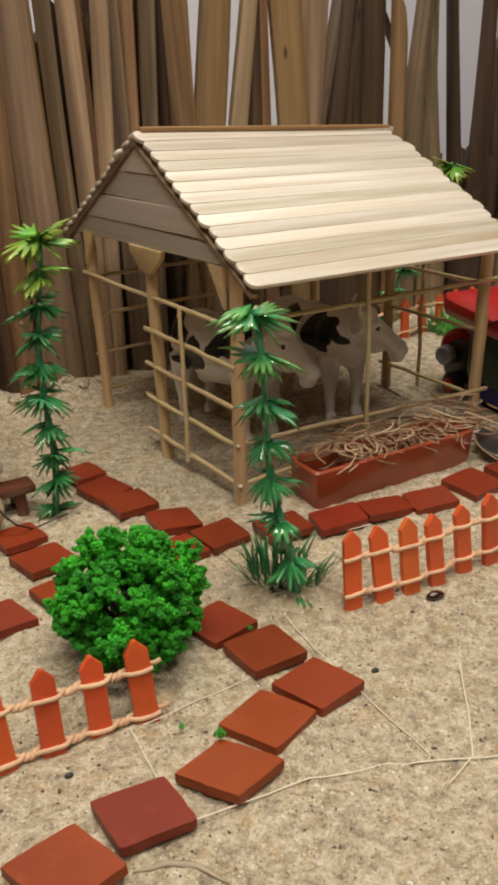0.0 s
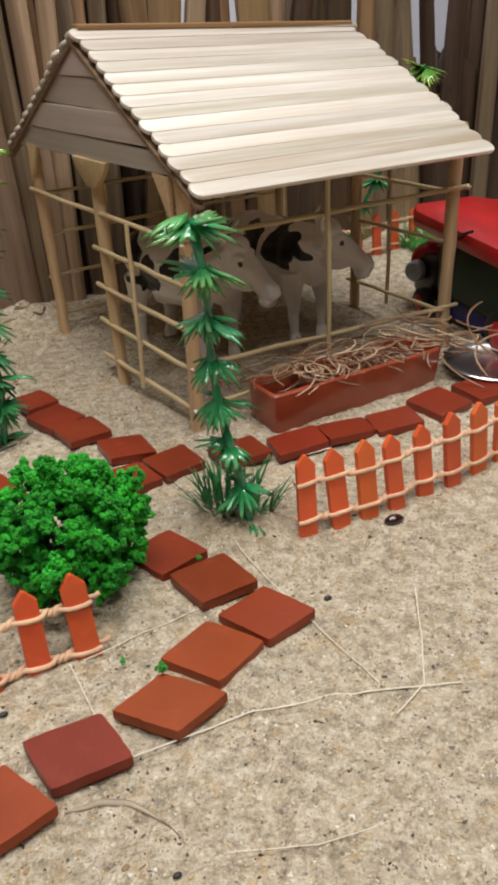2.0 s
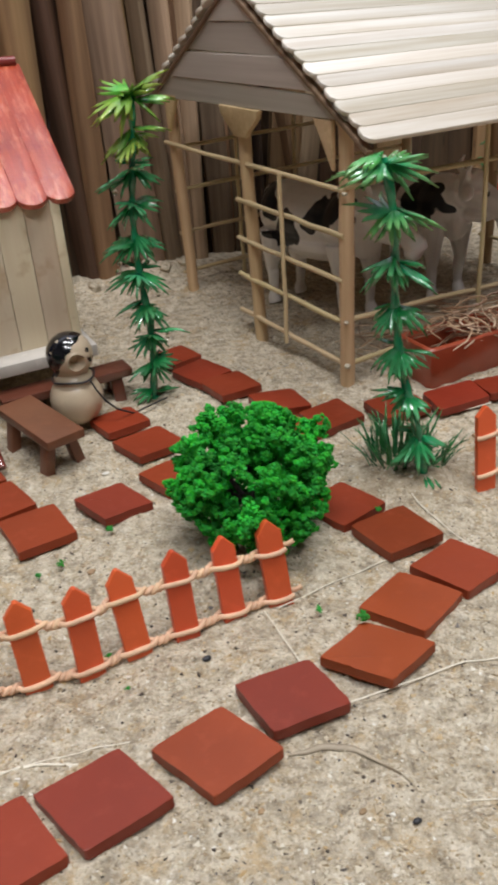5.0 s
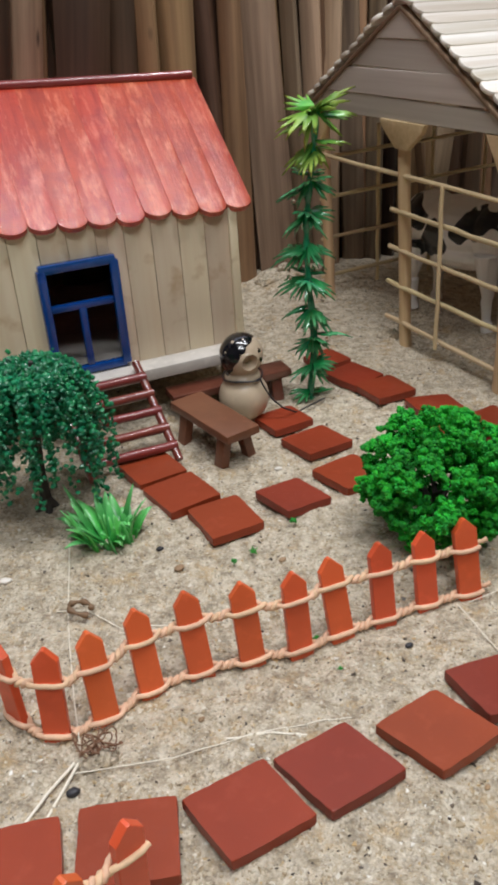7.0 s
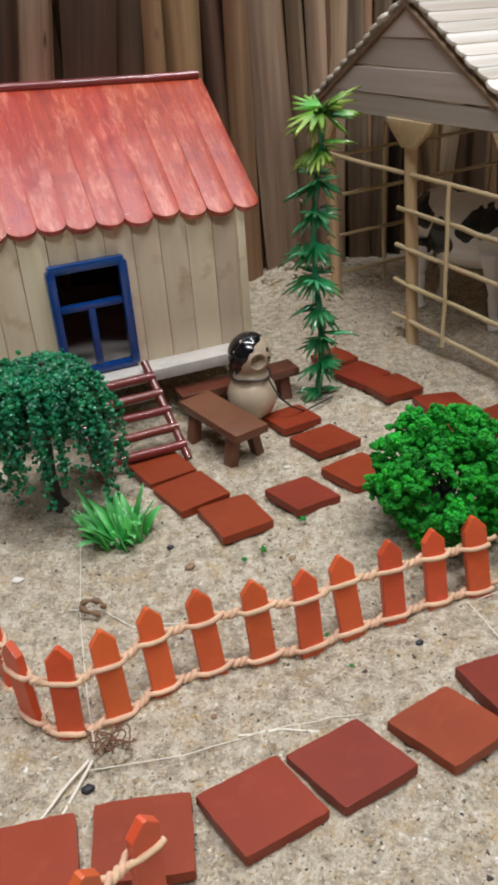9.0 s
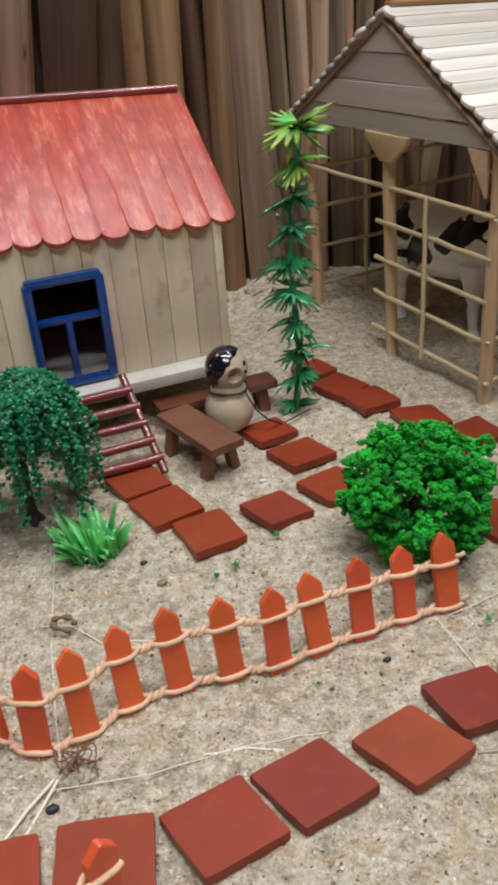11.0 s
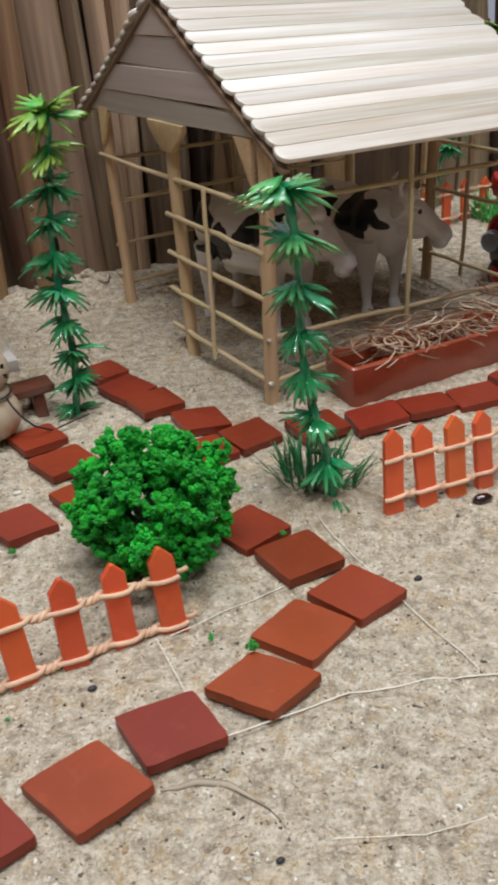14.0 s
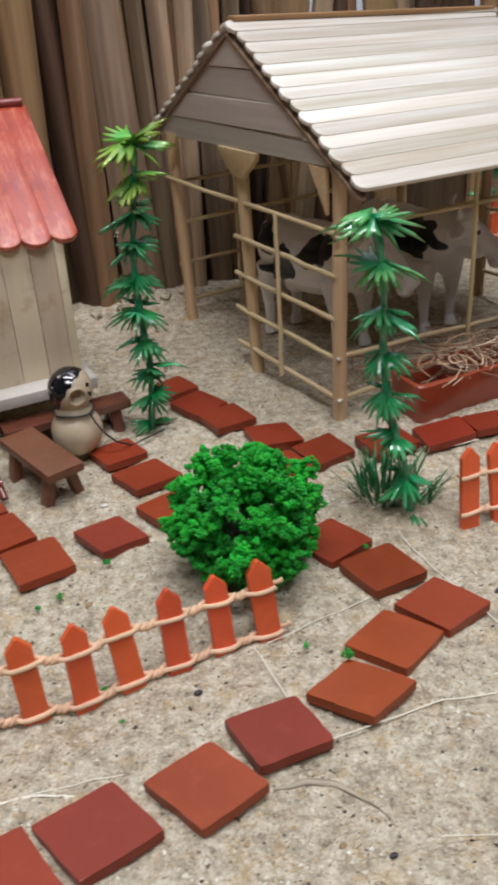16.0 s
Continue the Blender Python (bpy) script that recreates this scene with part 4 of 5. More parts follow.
def build_paths():
    rng = random.Random(21)
    a, b = 0.0226, 0.0212
    # x, y, yaw, lean of the sides, maroon or not, length, width
    main = [(-0.0245, 0.3090, 45, 4, 0, 0.0205, 0.0210), (-0.0065, 0.2927, 34.7, 3, 0, 0.0227, 0.0206), (0.0117, 0.2728, 47.5, 8, 0, 0.0212, 0.0214), (-0.0057, 0.2555, 56.5, 9, 3, 0.0217, 0.0210), (-0.0173, 0.2340, 55.6, 17, 3, 0.0197, 0.0216), (-0.0415, 0.2175, 30.6, 8, 1, 0.0226, 0.0196), (-0.0602, 0.1990, 45.8, 10, 0, 0.0219, 0.0224), (-0.0868, 0.1845, 42.4, 9, 1, 0.0230, 0.0221), (-0.1089, 0.1698, 40.7, 6, 0, 0.0238, 0.0218), (-0.1368, 0.1578, 14, 0, 0, 0.0245, 0.0215), (-0.163, 0.149, 20, 0, 0, a, b)]
    to_house = [(-0.1105, 0.3142, 40.7, 13, 1, 0.0193, 0.0203), (-0.1730, 0.3330, 38.3, 6, 0, 0.0210, 0.0226), (-0.1560, 0.3145, 40.6, 2, 0, 0.0222, 0.0240), (-0.1353, 0.2975, 35.7, 2, 0, 0.0213, 0.0226), (-0.1040, 0.3591, 41.0, 12, 0, 0.0216, 0.0190), (-0.1209, 0.3793, 38.0, 7, 0, 0.0195, 0.0175), (-0.0882, 0.3328, 44, 6, 0, 0.0215, 0.0205)]
    by_barn = [(-0.1042, 0.4490, 42.7, 0, 0, 0.0176, 0.0186), (-0.0890, 0.4284, 47.0, 0, 0, 0.0197, 0.0222), (-0.0737, 0.4133, 34.0, 6, 0, 0.0205, 0.0207), (-0.0498, 0.3940, 21.5, 13, 0, 0.0205, 0.0196), (-0.0266, 0.3790, 36.2, -4, 0, 0.0212, 0.0207), (-0.0440, 0.3665, 34, 4, 0, 0.0180, 0.0200), (0.0025, 0.3868, 29, 0, 0, 0.0226, 0.0186), (0.0288, 0.3942, 22.8, -8, 0, 0.0252, 0.0176), (0.0523, 0.4045, 20.5, 0, 0, 0.0238, 0.0154), (0.0760, 0.4120, 19.4, -5, 0, 0.0238, 0.0179), (0.1010, 0.4295, 36.1, -3, 0, 0.0228, 0.0230), (0.126, 0.444, 30, 0, 1, a, b)]
    for rows, group in ((main, "tiles of the garden path"), (to_house, "tiles before the house"), (by_barn, "tiles along the barn")):
        for x, y, yaw, skew, dark, sx, sy in rows:
            tile_thing(x, y, yaw, skew, 2 if rows is by_barn else dark, sx, sy, rng, group)


def picket_fence(points, label, seed, height=0.034, lean=(3.0, 3.0), foot=-0.004, cords=(0.0085, 0.0265), corner=0):
    """Pickets at points of the ground, bound by two twisted cords."""
    rng = random.Random(seed)
    first = Vector((*points[0], 0))
    fence = thing("picket_fence", Matrix.Translation(first), label, "fence")
    ways = []
    for i, p in enumerate(points):
        a, b = points[max(i - 1, 0)], points[min(i + 1, len(points) - 1)]
        ways.append(math.atan2(b[1] - a[1], b[0] - a[0]))
    rows = {0: [], 1: []}
    for i, (p, way) in enumerate(zip(points, ways)):
        back = lean[0] + (lean[1] - lean[0]) * i / (len(points) - 1)
        aside = rng.uniform(-2.5, 2.5)
        if i < corner:
            back, aside = 2.0, -9.0
        h, w = height * rng.uniform(0.97, 1.03), 0.0078 * rng.uniform(0.95, 1.05)
        bm = bmesh.new()
        outline(bm, [(-w / 2, 0), (w / 2, 0), (w / 2, h - w * 0.5), (w * 0.06, h), (-w * 0.06, h), (-w / 2, h - w * 0.5)], 0.0026, None, 0.00035)
        yaw = math.degrees(way) + rng.uniform(-5, 5)
        local = pose(p[0] - first.x, p[1] - first.y, foot, 0, 0, yaw) @ pose(0, 0, 0, -back + rng.uniform(-2, 2), aside, 0)
        part("picket", bm, PICKET, fence, smooth=12, at=local @ pose(0, 0, 0, 90))
        for k, z in enumerate(cords):
            rows[k].append((local @ Vector((0, 0, z + rng.uniform(-0.0006, 0.0006))), Vector((math.cos(way), math.sin(way), 0)), Vector((math.sin(way), -math.cos(way), 0)), w))
    for k in (0, 1):
        for strand in (0, 1):
            pts = []
            sgn = 1 if strand == 0 else -1
            for j, (c, d, nrm, w) in enumerate(rows[k]):
                for s in (-0.5, -0.25, 0, 0.25, 0.5):
                    off = 0.0019 if abs(s) < 0.4 else 0.0013
                    pts.append(c + d * (w * 1.12 * s) + nrm * off * sgn + Vector((0, 0, 0.0004 * math.sin(3 * s + j))))
                if j + 1 < len(rows[k]):
                    c2, d2, nrm2, w2 = rows[k][j + 1]
                    a, b = c + d * (w * 0.66), c2 - d2 * (w2 * 0.66)
                    for q in range(9):
                        t = q / 8
                        ang = (math.pi * 3) * t * 1.0 + (0 if sgn > 0 else math.pi)
                        pts.append(a.lerp(b, t) + nrm * (0.0008 * math.cos(ang)) + Vector((0, 0, 0.0008 * math.sin(ang) - 0.0008 * math.sin(math.pi * t))))
                    sgn = -sgn
            if strand == 0:
                c, d, nrm, w = rows[k][-1]
                pts.append(c + d * (w * 0.75) + Vector((0, 0, 0.0008)))
                pts.append(c + d * (w * 0.95) + Vector((0, 0, 0.0016)))
            bm = bmesh.new()
            tube(bm, pts, 0.00088, 6)
            part("cord", bm, CORD, fence, "twisted natural cord", smooth=80)
    return fence


def build_fences():
    left = [(-0.1930, 0.2085), (-0.1800, 0.1957), (-0.1672, 0.1915), (-0.1543, 0.1985), (-0.1432, 0.2098), (-0.1293, 0.2178), (-0.1147, 0.2250), (-0.1003, 0.2302), (-0.0874, 0.2383), (-0.0741, 0.2463), (-0.0601, 0.2543), (-0.0456, 0.2606)]
    picket_fence(left, "long low fence of orange pickets tied with cord", 1, 0.0332, (11, 13), -0.0068, (0.0062, 0.0232), 2)
    right = [(0.029, 0.3218), (0.0425, 0.3275), (0.0540, 0.3326), (0.066, 0.3400), (0.0791, 0.3490), (0.0922, 0.3567), (0.1048, 0.3648), (0.1165, 0.374), (0.130, 0.381)]
    picket_fence(right, "low fence of orange pickets tied with cord by the trough", 2, 0.0345, (13, 4), -0.004, (0.0095, 0.0245))
    near = [(-0.1312, 0.1425), (-0.1400, 0.1310), (-0.1495, 0.1200)]
    picket_fence(near, "orange picket fence end close to the path", 3, 0.0355)
    far = [(0.078 + 0.016 * i, 0.688 + 0.0112 * i) for i in range(7)]
    picket_fence(far, "far orange picket fence behind the barn", 4)


def palm_hand(bm, root, way, length, spread, curl, rng, fingers=5):
    """A webbed leaf whose outer half parts into pointed fingers."""
    tip = bm.verts.layers.float.get("tip") or bm.verts.layers.float.new("tip")
    way = Vector(way).normalized()
    side = way.cross(Vector((0, 0, 1)))
    side = side.normalized() if side.length > 1e-3 else Vector((1, 0, 0))
    up = side.cross(way).normalized()
    tilt = rng.uniform(-0.5, 0.5)
    side, up = side * math.cos(tilt) + up * math.sin(tilt), up * math.cos(tilt) - side * math.sin(tilt)

    def vert(r, a, lift=0.0):
        v = bm.verts.new(Vector(root) + (way * math.cos(a) + side * math.sin(a)) * length * r + up * (lift - 0.0022 * math.sin(a) ** 2) + Vector((0, 0, -curl * length * r * r)))
        v[tip] = min(r, 1.0)
        return v
    base = vert(0.0, 0.0)
    step = 2 * spread / (fingers - 1)
    valley = [vert((0.30 if k in (0, fingers) else 0.40) * rng.uniform(0.8, 1.15), -spread + step * (k - 0.5)) for k in range(fingers + 1)]
    for k in range(fingers):
        a = -spread + step * k
        reach = (1.0 - 0.22 * abs(a / spread) ** 1.5) * rng.uniform(0.72, 1.12)
        bend = rng.uniform(-0.16, 0.16)
        ridge = vert(0.46, a, 0.0006)
        low, mid, high = (vert(0.46 + 0.55 * (reach - 0.46), a + bend * 0.4 + d * 0.055, l) for d, l in ((-1, 0.0), (0, 0.0005), (1, 0.0)))
        end = vert(reach, a + bend)
        bm.faces.new((base, valley[k], ridge))
        bm.faces.new((base, ridge, valley[k + 1]))
        bm.faces.new((valley[k], low, mid, ridge))
        bm.faces.new((ridge, mid, high, valley[k + 1]))
        bm.faces.new((low, end, mid))
        bm.faces.new((mid, end, high))


def bamboo_plant(base, top, whorls, seed, label, tip=True):
    """A plastic bamboo: jointed stem with whorls of short pointed leaves, shorter towards the foot."""
    rng = random.Random(seed)
    base, top = Vector(base), Vector(top)
    plant = thing("bamboo_plant", Matrix.Translation(base), label, "plant", "plastic bamboo plants")
    rise = top - base

    def at(t):
        return rise * t + Vector((0.0026 * math.sin(6 * t + seed), 0.0016 * math.sin(7 * t + 2 * seed), 0)) * min(1, 4 * t) * min(1, 4 * (1 - t) + 0.2)
    bm = bmesh.new()
    n = 60
    rad = [0.0012 + 0.0007 * abs(math.sin(math.pi * whorls * i / n)) for i in range(n + 1)]
    tube(bm, [at(i / n) - Vector((0, 0, 0.008 if i == 0 else 0)) for i in range(n + 1)], rad, 8)
    part("stem", bm, BAMBOO, plant, "dark green jointed stem", smooth=60)
    for k in range(whorls):
        t = min(1.0, (k + 0.25) / (whorls - 0.75))
        crown = k == whorls - 1
        grow = 0.90 + 0.26 * t if tip else 0.80 + 0.28 * t
        tint = BAMBOO_TIP if tip and k >= whorls - 2 else BAMBOO_LIGHT if k >= whorls - 2 else BAMBOO
        bm = bmesh.new()
        hands = 7 if crown else 4
        turn = rng.uniform(0, 6.28)
        for h in range(hands):
            az = turn + 2 * math.pi * h / hands + rng.uniform(-0.35, 0.35)
            el = (rng.uniform(-0.7, 0.6) if tip else rng.uniform(-0.25, 0.42)) if crown else rng.uniform(-0.9, 0.25)
            palm_hand(bm, at(t) + Vector((0, 0, rng.uniform(-0.003, 0.002))), (math.cos(az) * math.cos(el), math.sin(az) * math.cos(el), math.sin(el)), rng.uniform(0.0135, 0.0200) * grow, rng.uniform(0.50, 0.70), rng.uniform(0.0, 0.3), rng)
        ob = part("leaf_whorl", bm, tint, plant, smooth=60)
        thicken(ob, 0.0004)
        # hands that hang close to the stem below the whorl
        if k > 0:
            bm = bmesh.new()
            for j in range(3):
                az = turn + 2 * math.pi * j / 3 + rng.uniform(-0.4, 0.4)
                out = rng.uniform(0.45, 0.85)
                palm_hand(bm, at(t), (math.cos(az) * out, math.sin(az) * out, -0.85), rng.uniform(0.0115, 0.0165) * grow, 0.42, 0.0, rng, 4)
            ob = part("sheath", bm, tint, plant, smooth=60)
            thicken(ob, 0.0004)
    if tip:
        # clear drops of varnish at leaf ends
        for k in range(7):
            a, t = rng.uniform(0, 6.28), rng.uniform(0.15, 0.85)
            bm = bmesh.new()
            bmesh.ops.create_icosphere(bm, subdivisions=2, radius=0.0011)
            for v in bm.verts:
                v.co.z *= 1.25
            part("varnish_drop", bm, DROP, plant, "clear hanging varnish drop", smooth=80, at=Matrix.Translation(at(t) + Vector((0.0095 * math.cos(a), 0.0095 * math.sin(a), -0.003))))
    return plant


def build_bush():
    rng = np.random.default_rng(9)
    x, y = -0.0555, 0.295
    bush = thing("bush", pose(x, y, ground_z(x, y)), "round bright green foam bush with gaps", "bush")
    for k in range(7):
        a = 2 * math.pi * k / 7
        bm = bmesh.new()
        tube(bm, [(0, 0, -0.004), (0.002 * math.cos(a), 0.002 * math.sin(a), 0.010), (0.010 * math.cos(a), 0.010 * math.sin(a), 0.020), (0.016 * math.cos(a + 0.4), 0.016 * math.sin(a + 0.4), 0.027)], [0.0016, 0.0012, 0.0008, 0.0004], 6)
        part("stem", bm, TRUNK, bush, "dark twiggy stem")
    cen, size = [], []
    gaps = [(0.10, -0.50, 0.85), (-0.35, -0.92, 0.05), (0.50, -0.85, 0.0)]
    for shell, clumps in ((1.0, 90), (0.64, 80)):
        for i in range(clumps):
            f = (i + 0.5) / clumps
            pol = math.acos(1 - 1.84 * f)
            az = i * 2.39996 + rng.uniform(-0.3, 0.3)
            way = np.array((math.sin(pol) * math.cos(az), math.sin(pol) * math.sin(az), math.cos(pol)))
            if max(float(way @ np.array(g)) / float(np.linalg.norm(g)) for g in gaps) > (0.958 if shell == 1.0 else 0.984):
                continue
            r = shell * (0.94 + rng.normal(0, 0.06))
            c = np.array((0.0255, 0.0245, 0.0220)) * way * r + np.array((0, 0, 0.0208))
            spread = rng.uniform(0.0036, 0.0054)
            lobes = 13 if shell == 1.0 else 6
            for _ in range(lobes):
                d = rng.normal(size=3) + way * 0.5
                lc = c + d / np.linalg.norm(d) * spread * rng.uniform(0.5, 1.1)
                m = 32
                q = rng.normal(size=(m, 3))
                q /= np.linalg.norm(q, axis=1)[:, None]
                q *= rng.uniform(0.55, 1.7, 3)
                cen.append(lc + q * rng.uniform(0.0007, 0.0014) * rng.uniform(0.7, 1.0, (m, 1)))
                size.append(rng.uniform(0.00035, 0.00085, m))
    mesh = blob_mesh("foliage", np.concatenate(cen), np.concatenate(size), rng, 1.0, 0.4)
    mesh.materials.append(BUSH)
    ob = new("foliage", mesh)
    ob.parent = bush
    tagged(ob, "bright green crumbly foam clumps")


def build_weeping_tree():
    rng = np.random.default_rng(12)
    x, y = -0.2115, 0.3085
    tree = thing("weeping_tree", pose(x, y, ground_z(x, y)), "dark green weeping toy tree with drooping fronds", "tree")
    bm = bmesh.new()
    tube(bm, [(0, 0, -0.006), (-0.001, 0.001, 0.015), (0.0, 0.002, 0.035), (0.003, 0.0, 0.054), (0.005, 0, 0.066)], [0.0026, 0.0021, 0.0018, 0.0014, 0.001], 10)
    for k in range(4):
        a = 2 * math.pi * k / 4 + 0.4
        tube(bm, [(0, 0, 0.004), (0.006 * math.cos(a), 0.006 * math.sin(a), -0.003)], [0.0025, 0.001], 6)
    part("trunk", bm, TRUNK, tree, "dark grey bare trunk")
    cen, size = [], []
    for s in range(48):
        az0 = s * 2.39996 + rng.uniform(-0.2, 0.2)
        reach0 = 0.0300 * ((s + 2) / 50) ** 0.55
        drop0 = (0.014 + 0.034 * reach0 / 0.03) * rng.uniform(0.75, 1.15)
        for _ in range(3):
            az, reach, drop = az0 + rng.normal(0, 0.09), reach0 + rng.normal(0, 0.0009), drop0 * rng.uniform(0.7, 1.05)
            m = 80
            t = np.linspace(0, 1, m)
            rr = reach * np.sqrt(np.clip(t * 1.3, 0, 1))
            zz = 0.0600 + 0.007 * np.sin(np.clip(t * 3.0, 0, math.pi)) - drop * t ** 1.7
            knot = 0.0005 + 0.0006 * np.abs(np.sin(t * 9 + s))[:, None]
            wob = rng.normal(0, 1, (m, 3)) * knot
            cen.append(np.stack([0.002 + rr * math.cos(az), rr * math.sin(az), zz], -1) + wob)
            size.append(rng.uniform(0.0007, 0.0013, m))
    mesh = blob_mesh("fronds", np.concatenate(cen), np.concatenate(size), rng, 1.0, 0.4)
    mesh.materials.append(WILLOW)
    ob = new("fronds", mesh)
    ob.parent = tree
    tagged(ob, "drooping crumbly dark green fronds")


def grass_tuft(x, y, count, radius, height, width, material, seed, label, spread=0.5, lean=(0.0, 0.0), droop=(0.05, 0.35)):
    rng = random.Random(seed)
    bm = bmesh.new()
    for _ in range(count):
        a, r = rng.uniform(0, 6.283), radius * rng.uniform(0, 1) ** 0.5
        p = (r * math.cos(a), r * math.sin(a), -0.002)
        b = a + rng.uniform(-0.8, 0.8)
        s = rng.uniform(0.05, spread)
        blade(bm, p, (math.cos(b) * s + lean[0], math.sin(b) * s + lean[1], 1.0), height * rng.uniform(0.55, 1.1), width * rng.uniform(0.7, 1.2), rng.uniform(*droop), 6)
    ob = solid("grass_tuft", bm, material, pose(x, y, ground_z(x, y)), label, "grass", smooth=60)
    return thicken(ob, 0.0002)


def build_plants():
    bamboo_plant((-0.1105, 0.4095, -0.001), (-0.1060, 0.4175, 0.1325), 10, 1, "tall plastic bamboo with yellowish top leaves beside the house")
    bamboo_plant((0.0068, 0.3275, 0.0), (-0.0098, 0.3375, 0.1180), 8, 2, "tall glossy plastic bamboo with spiky green leaves", False)
    bamboo_plant((0.083, 0.700, -0.002), (0.1405, 0.712, 0.1335), 8, 3, "far plastic bamboo behind the barn")
    grass_tuft(0.150, 0.728, 120, 0.016, 0.026, 0.0016, GRASSMAT, 6, "green plastic grass tuft behind the toy tractor", 0.8)
    build_bush()
    build_weeping_tree()
    grass_tuft(-0.1775, 0.2850, 62, 0.0085, 0.0275, 0.0030, GRASSMAT, 1, "bright green plastic grass tuft with broad blades", 0.7, (-0.22, 0.05), (0.1, 0.75))
    grass_tuft(-0.003, 0.3415, 80, 0.010, 0.024, 0.0009, GRASSDARK, 2, "thin dark green plastic grass tuft at the bamboo foot", 0.7)
    grass_tuft(0.009, 0.338, 36, 0.007, 0.018, 0.0006, GRASSDARK, 3, "thin dark green plastic grass tuft in sand", 0.7)


def build_benches():
    def bench(name, m, length, width, top, label, material):
        b = thing(name, m, label, "bench", "brown benches before the house")
        bm = bmesh.new()
        box(bm, (length, width, 0.004), pose(0, 0, top - 0.002), 0.0006)
        part("seat", bm, material, b)
        for s in (-1, 1):
            for q in (-1, 1):
                bm = bmesh.new()
                leg = (top + 0.0005) / math.cos(radians(12))
                box(bm, (0.0056, 0.0042, leg), pose(s * (length / 2 - 0.008), q * width * 0.36, top / 2 - 0.0035, 12 * q, 0, 0), 0.0004)
                part("leg", bm, material, b)
    bench("bench", pose(-0.1495, 0.3590, 0, 0, 0, -46), 0.0460, 0.0170, 0.0158, "small low brown painted wooden bench on sand", BENCH)
    bench("bench", pose(-0.149, 0.4005, 0, 0, 0, 32), 0.062, 0.013, 0.0135, "longer low brown bench with wet varnish beside the house", BENCH_WET)


def build_gourd():
    """A gourd of two bulbs with a narrow neck, a round opening in the upper one and a painted cap."""
    low, high, neck = (0.0118, 0.0122), (0.0101, 0.0331), 0.0228
    head = Vector((0, 0, high[1]))
    prof = []
    for k in range(121):
        z = 0.0002 + (high[1] + high[0] - 0.0003) * k / 120
        r1 = math.sqrt(max(low[0] ** 2 - (z - low[1]) ** 2 * 0.96, 0.0))
        r2 = math.sqrt(max(high[0] ** 2 - (z - high[1]) ** 2, 0.0))
        waist = 0.0086 * math.exp(-((z - neck) / 0.0042) ** 2)
        prof.append((max(0.0003, r1, r2, waist), z))
    soft = [sum(r for r, _ in prof[max(0, k - 3):k + 4]) / len(prof[max(0, k - 3):k + 4]) if 6 < k < 112 else prof[k][0] for k in range(121)]
    bm = bmesh.new()
    lathe(bm, [(r, z) for r, (_, z) in zip(soft, prof)], 120)
    bmesh.ops.recalc_face_normals(bm, faces=bm.faces)
    right, up, out = Vector((0.987, 0.164, 0)), Vector((-0.063, 0.379, 0.923)), Vector((0.151, -0.911, 0.384))
    mouth = head + (right * 0.0040 - up * 0.0042 + out * 0.0083)
    for v in bm.verts:
        d = (v.co - mouth).length
        if d < 0.0035:
            v.co += (head - v.co) * 0.45
        elif d < 0.0045:
            v.co += (v.co - head) * 0.025
    specks = [head + (right * a + up * b + out * 0.0075) for a, b in ((-0.0035, 0.0058), (-0.0072, 0.0012), (0.0012, 0.0072))]
    for f in bm.faces:
        c = f.calc_center_median()
        if c.z < neck + 0.0012:
            continue
        d = c - head
        a, b = d.dot(right), d.dot(up)
        edge = 0.74 * b + 0.0008 + 0.0004 * math.sin(b * 1500) + (0.0 if d.dot(out) > 0 else 0.006)
        if a < edge and (c - mouth).length > 0.0044 and min((c - p).length for p in specks) > 0.0006:
            f.material_index = 1
        for p in ((0.0083, 0.0012), (0.0088, -0.0030)):
            if d.dot(out) > 0 and abs(a - p[0]) < 0.0006 and abs(b - p[1]) < 0.0010:
                f.material_index = 1
    ob = solid("gourd_figurine", bm, [GOURD, BLACK], pose(-0.1393, 0.3835, 0.0003), "glossy gourd figurine with a black painted cap", "figurine", smooth=60)
    bm = bmesh.new()
    ring = [(-0.1393 + 0.0092 * math.cos(a), 0.3835 + 0.0092 * math.sin(a), 0.0232 + 0.0005 * math.sin(3 * a)) for a in np.linspace(-0.9, 2 * math.pi - 0.9, 26)]
    tail = [(-0.1303, 0.3775, 0.0235), (-0.1281, 0.3770, 0.019), (-0.1253, 0.3785, 0.013), (-0.1205, 0.378, 0.009), (-0.1150, 0.3850, 0.003), (-0.108, 0.397, 0.0015), (-0.103, 0.404, 0.001)]
    tube(bm, ring + tail, 0.00045, 6)
    solid("wire", bm, WIRE, Matrix(), "thin dark wire tied round the gourd's neck", "wire", smooth=80)


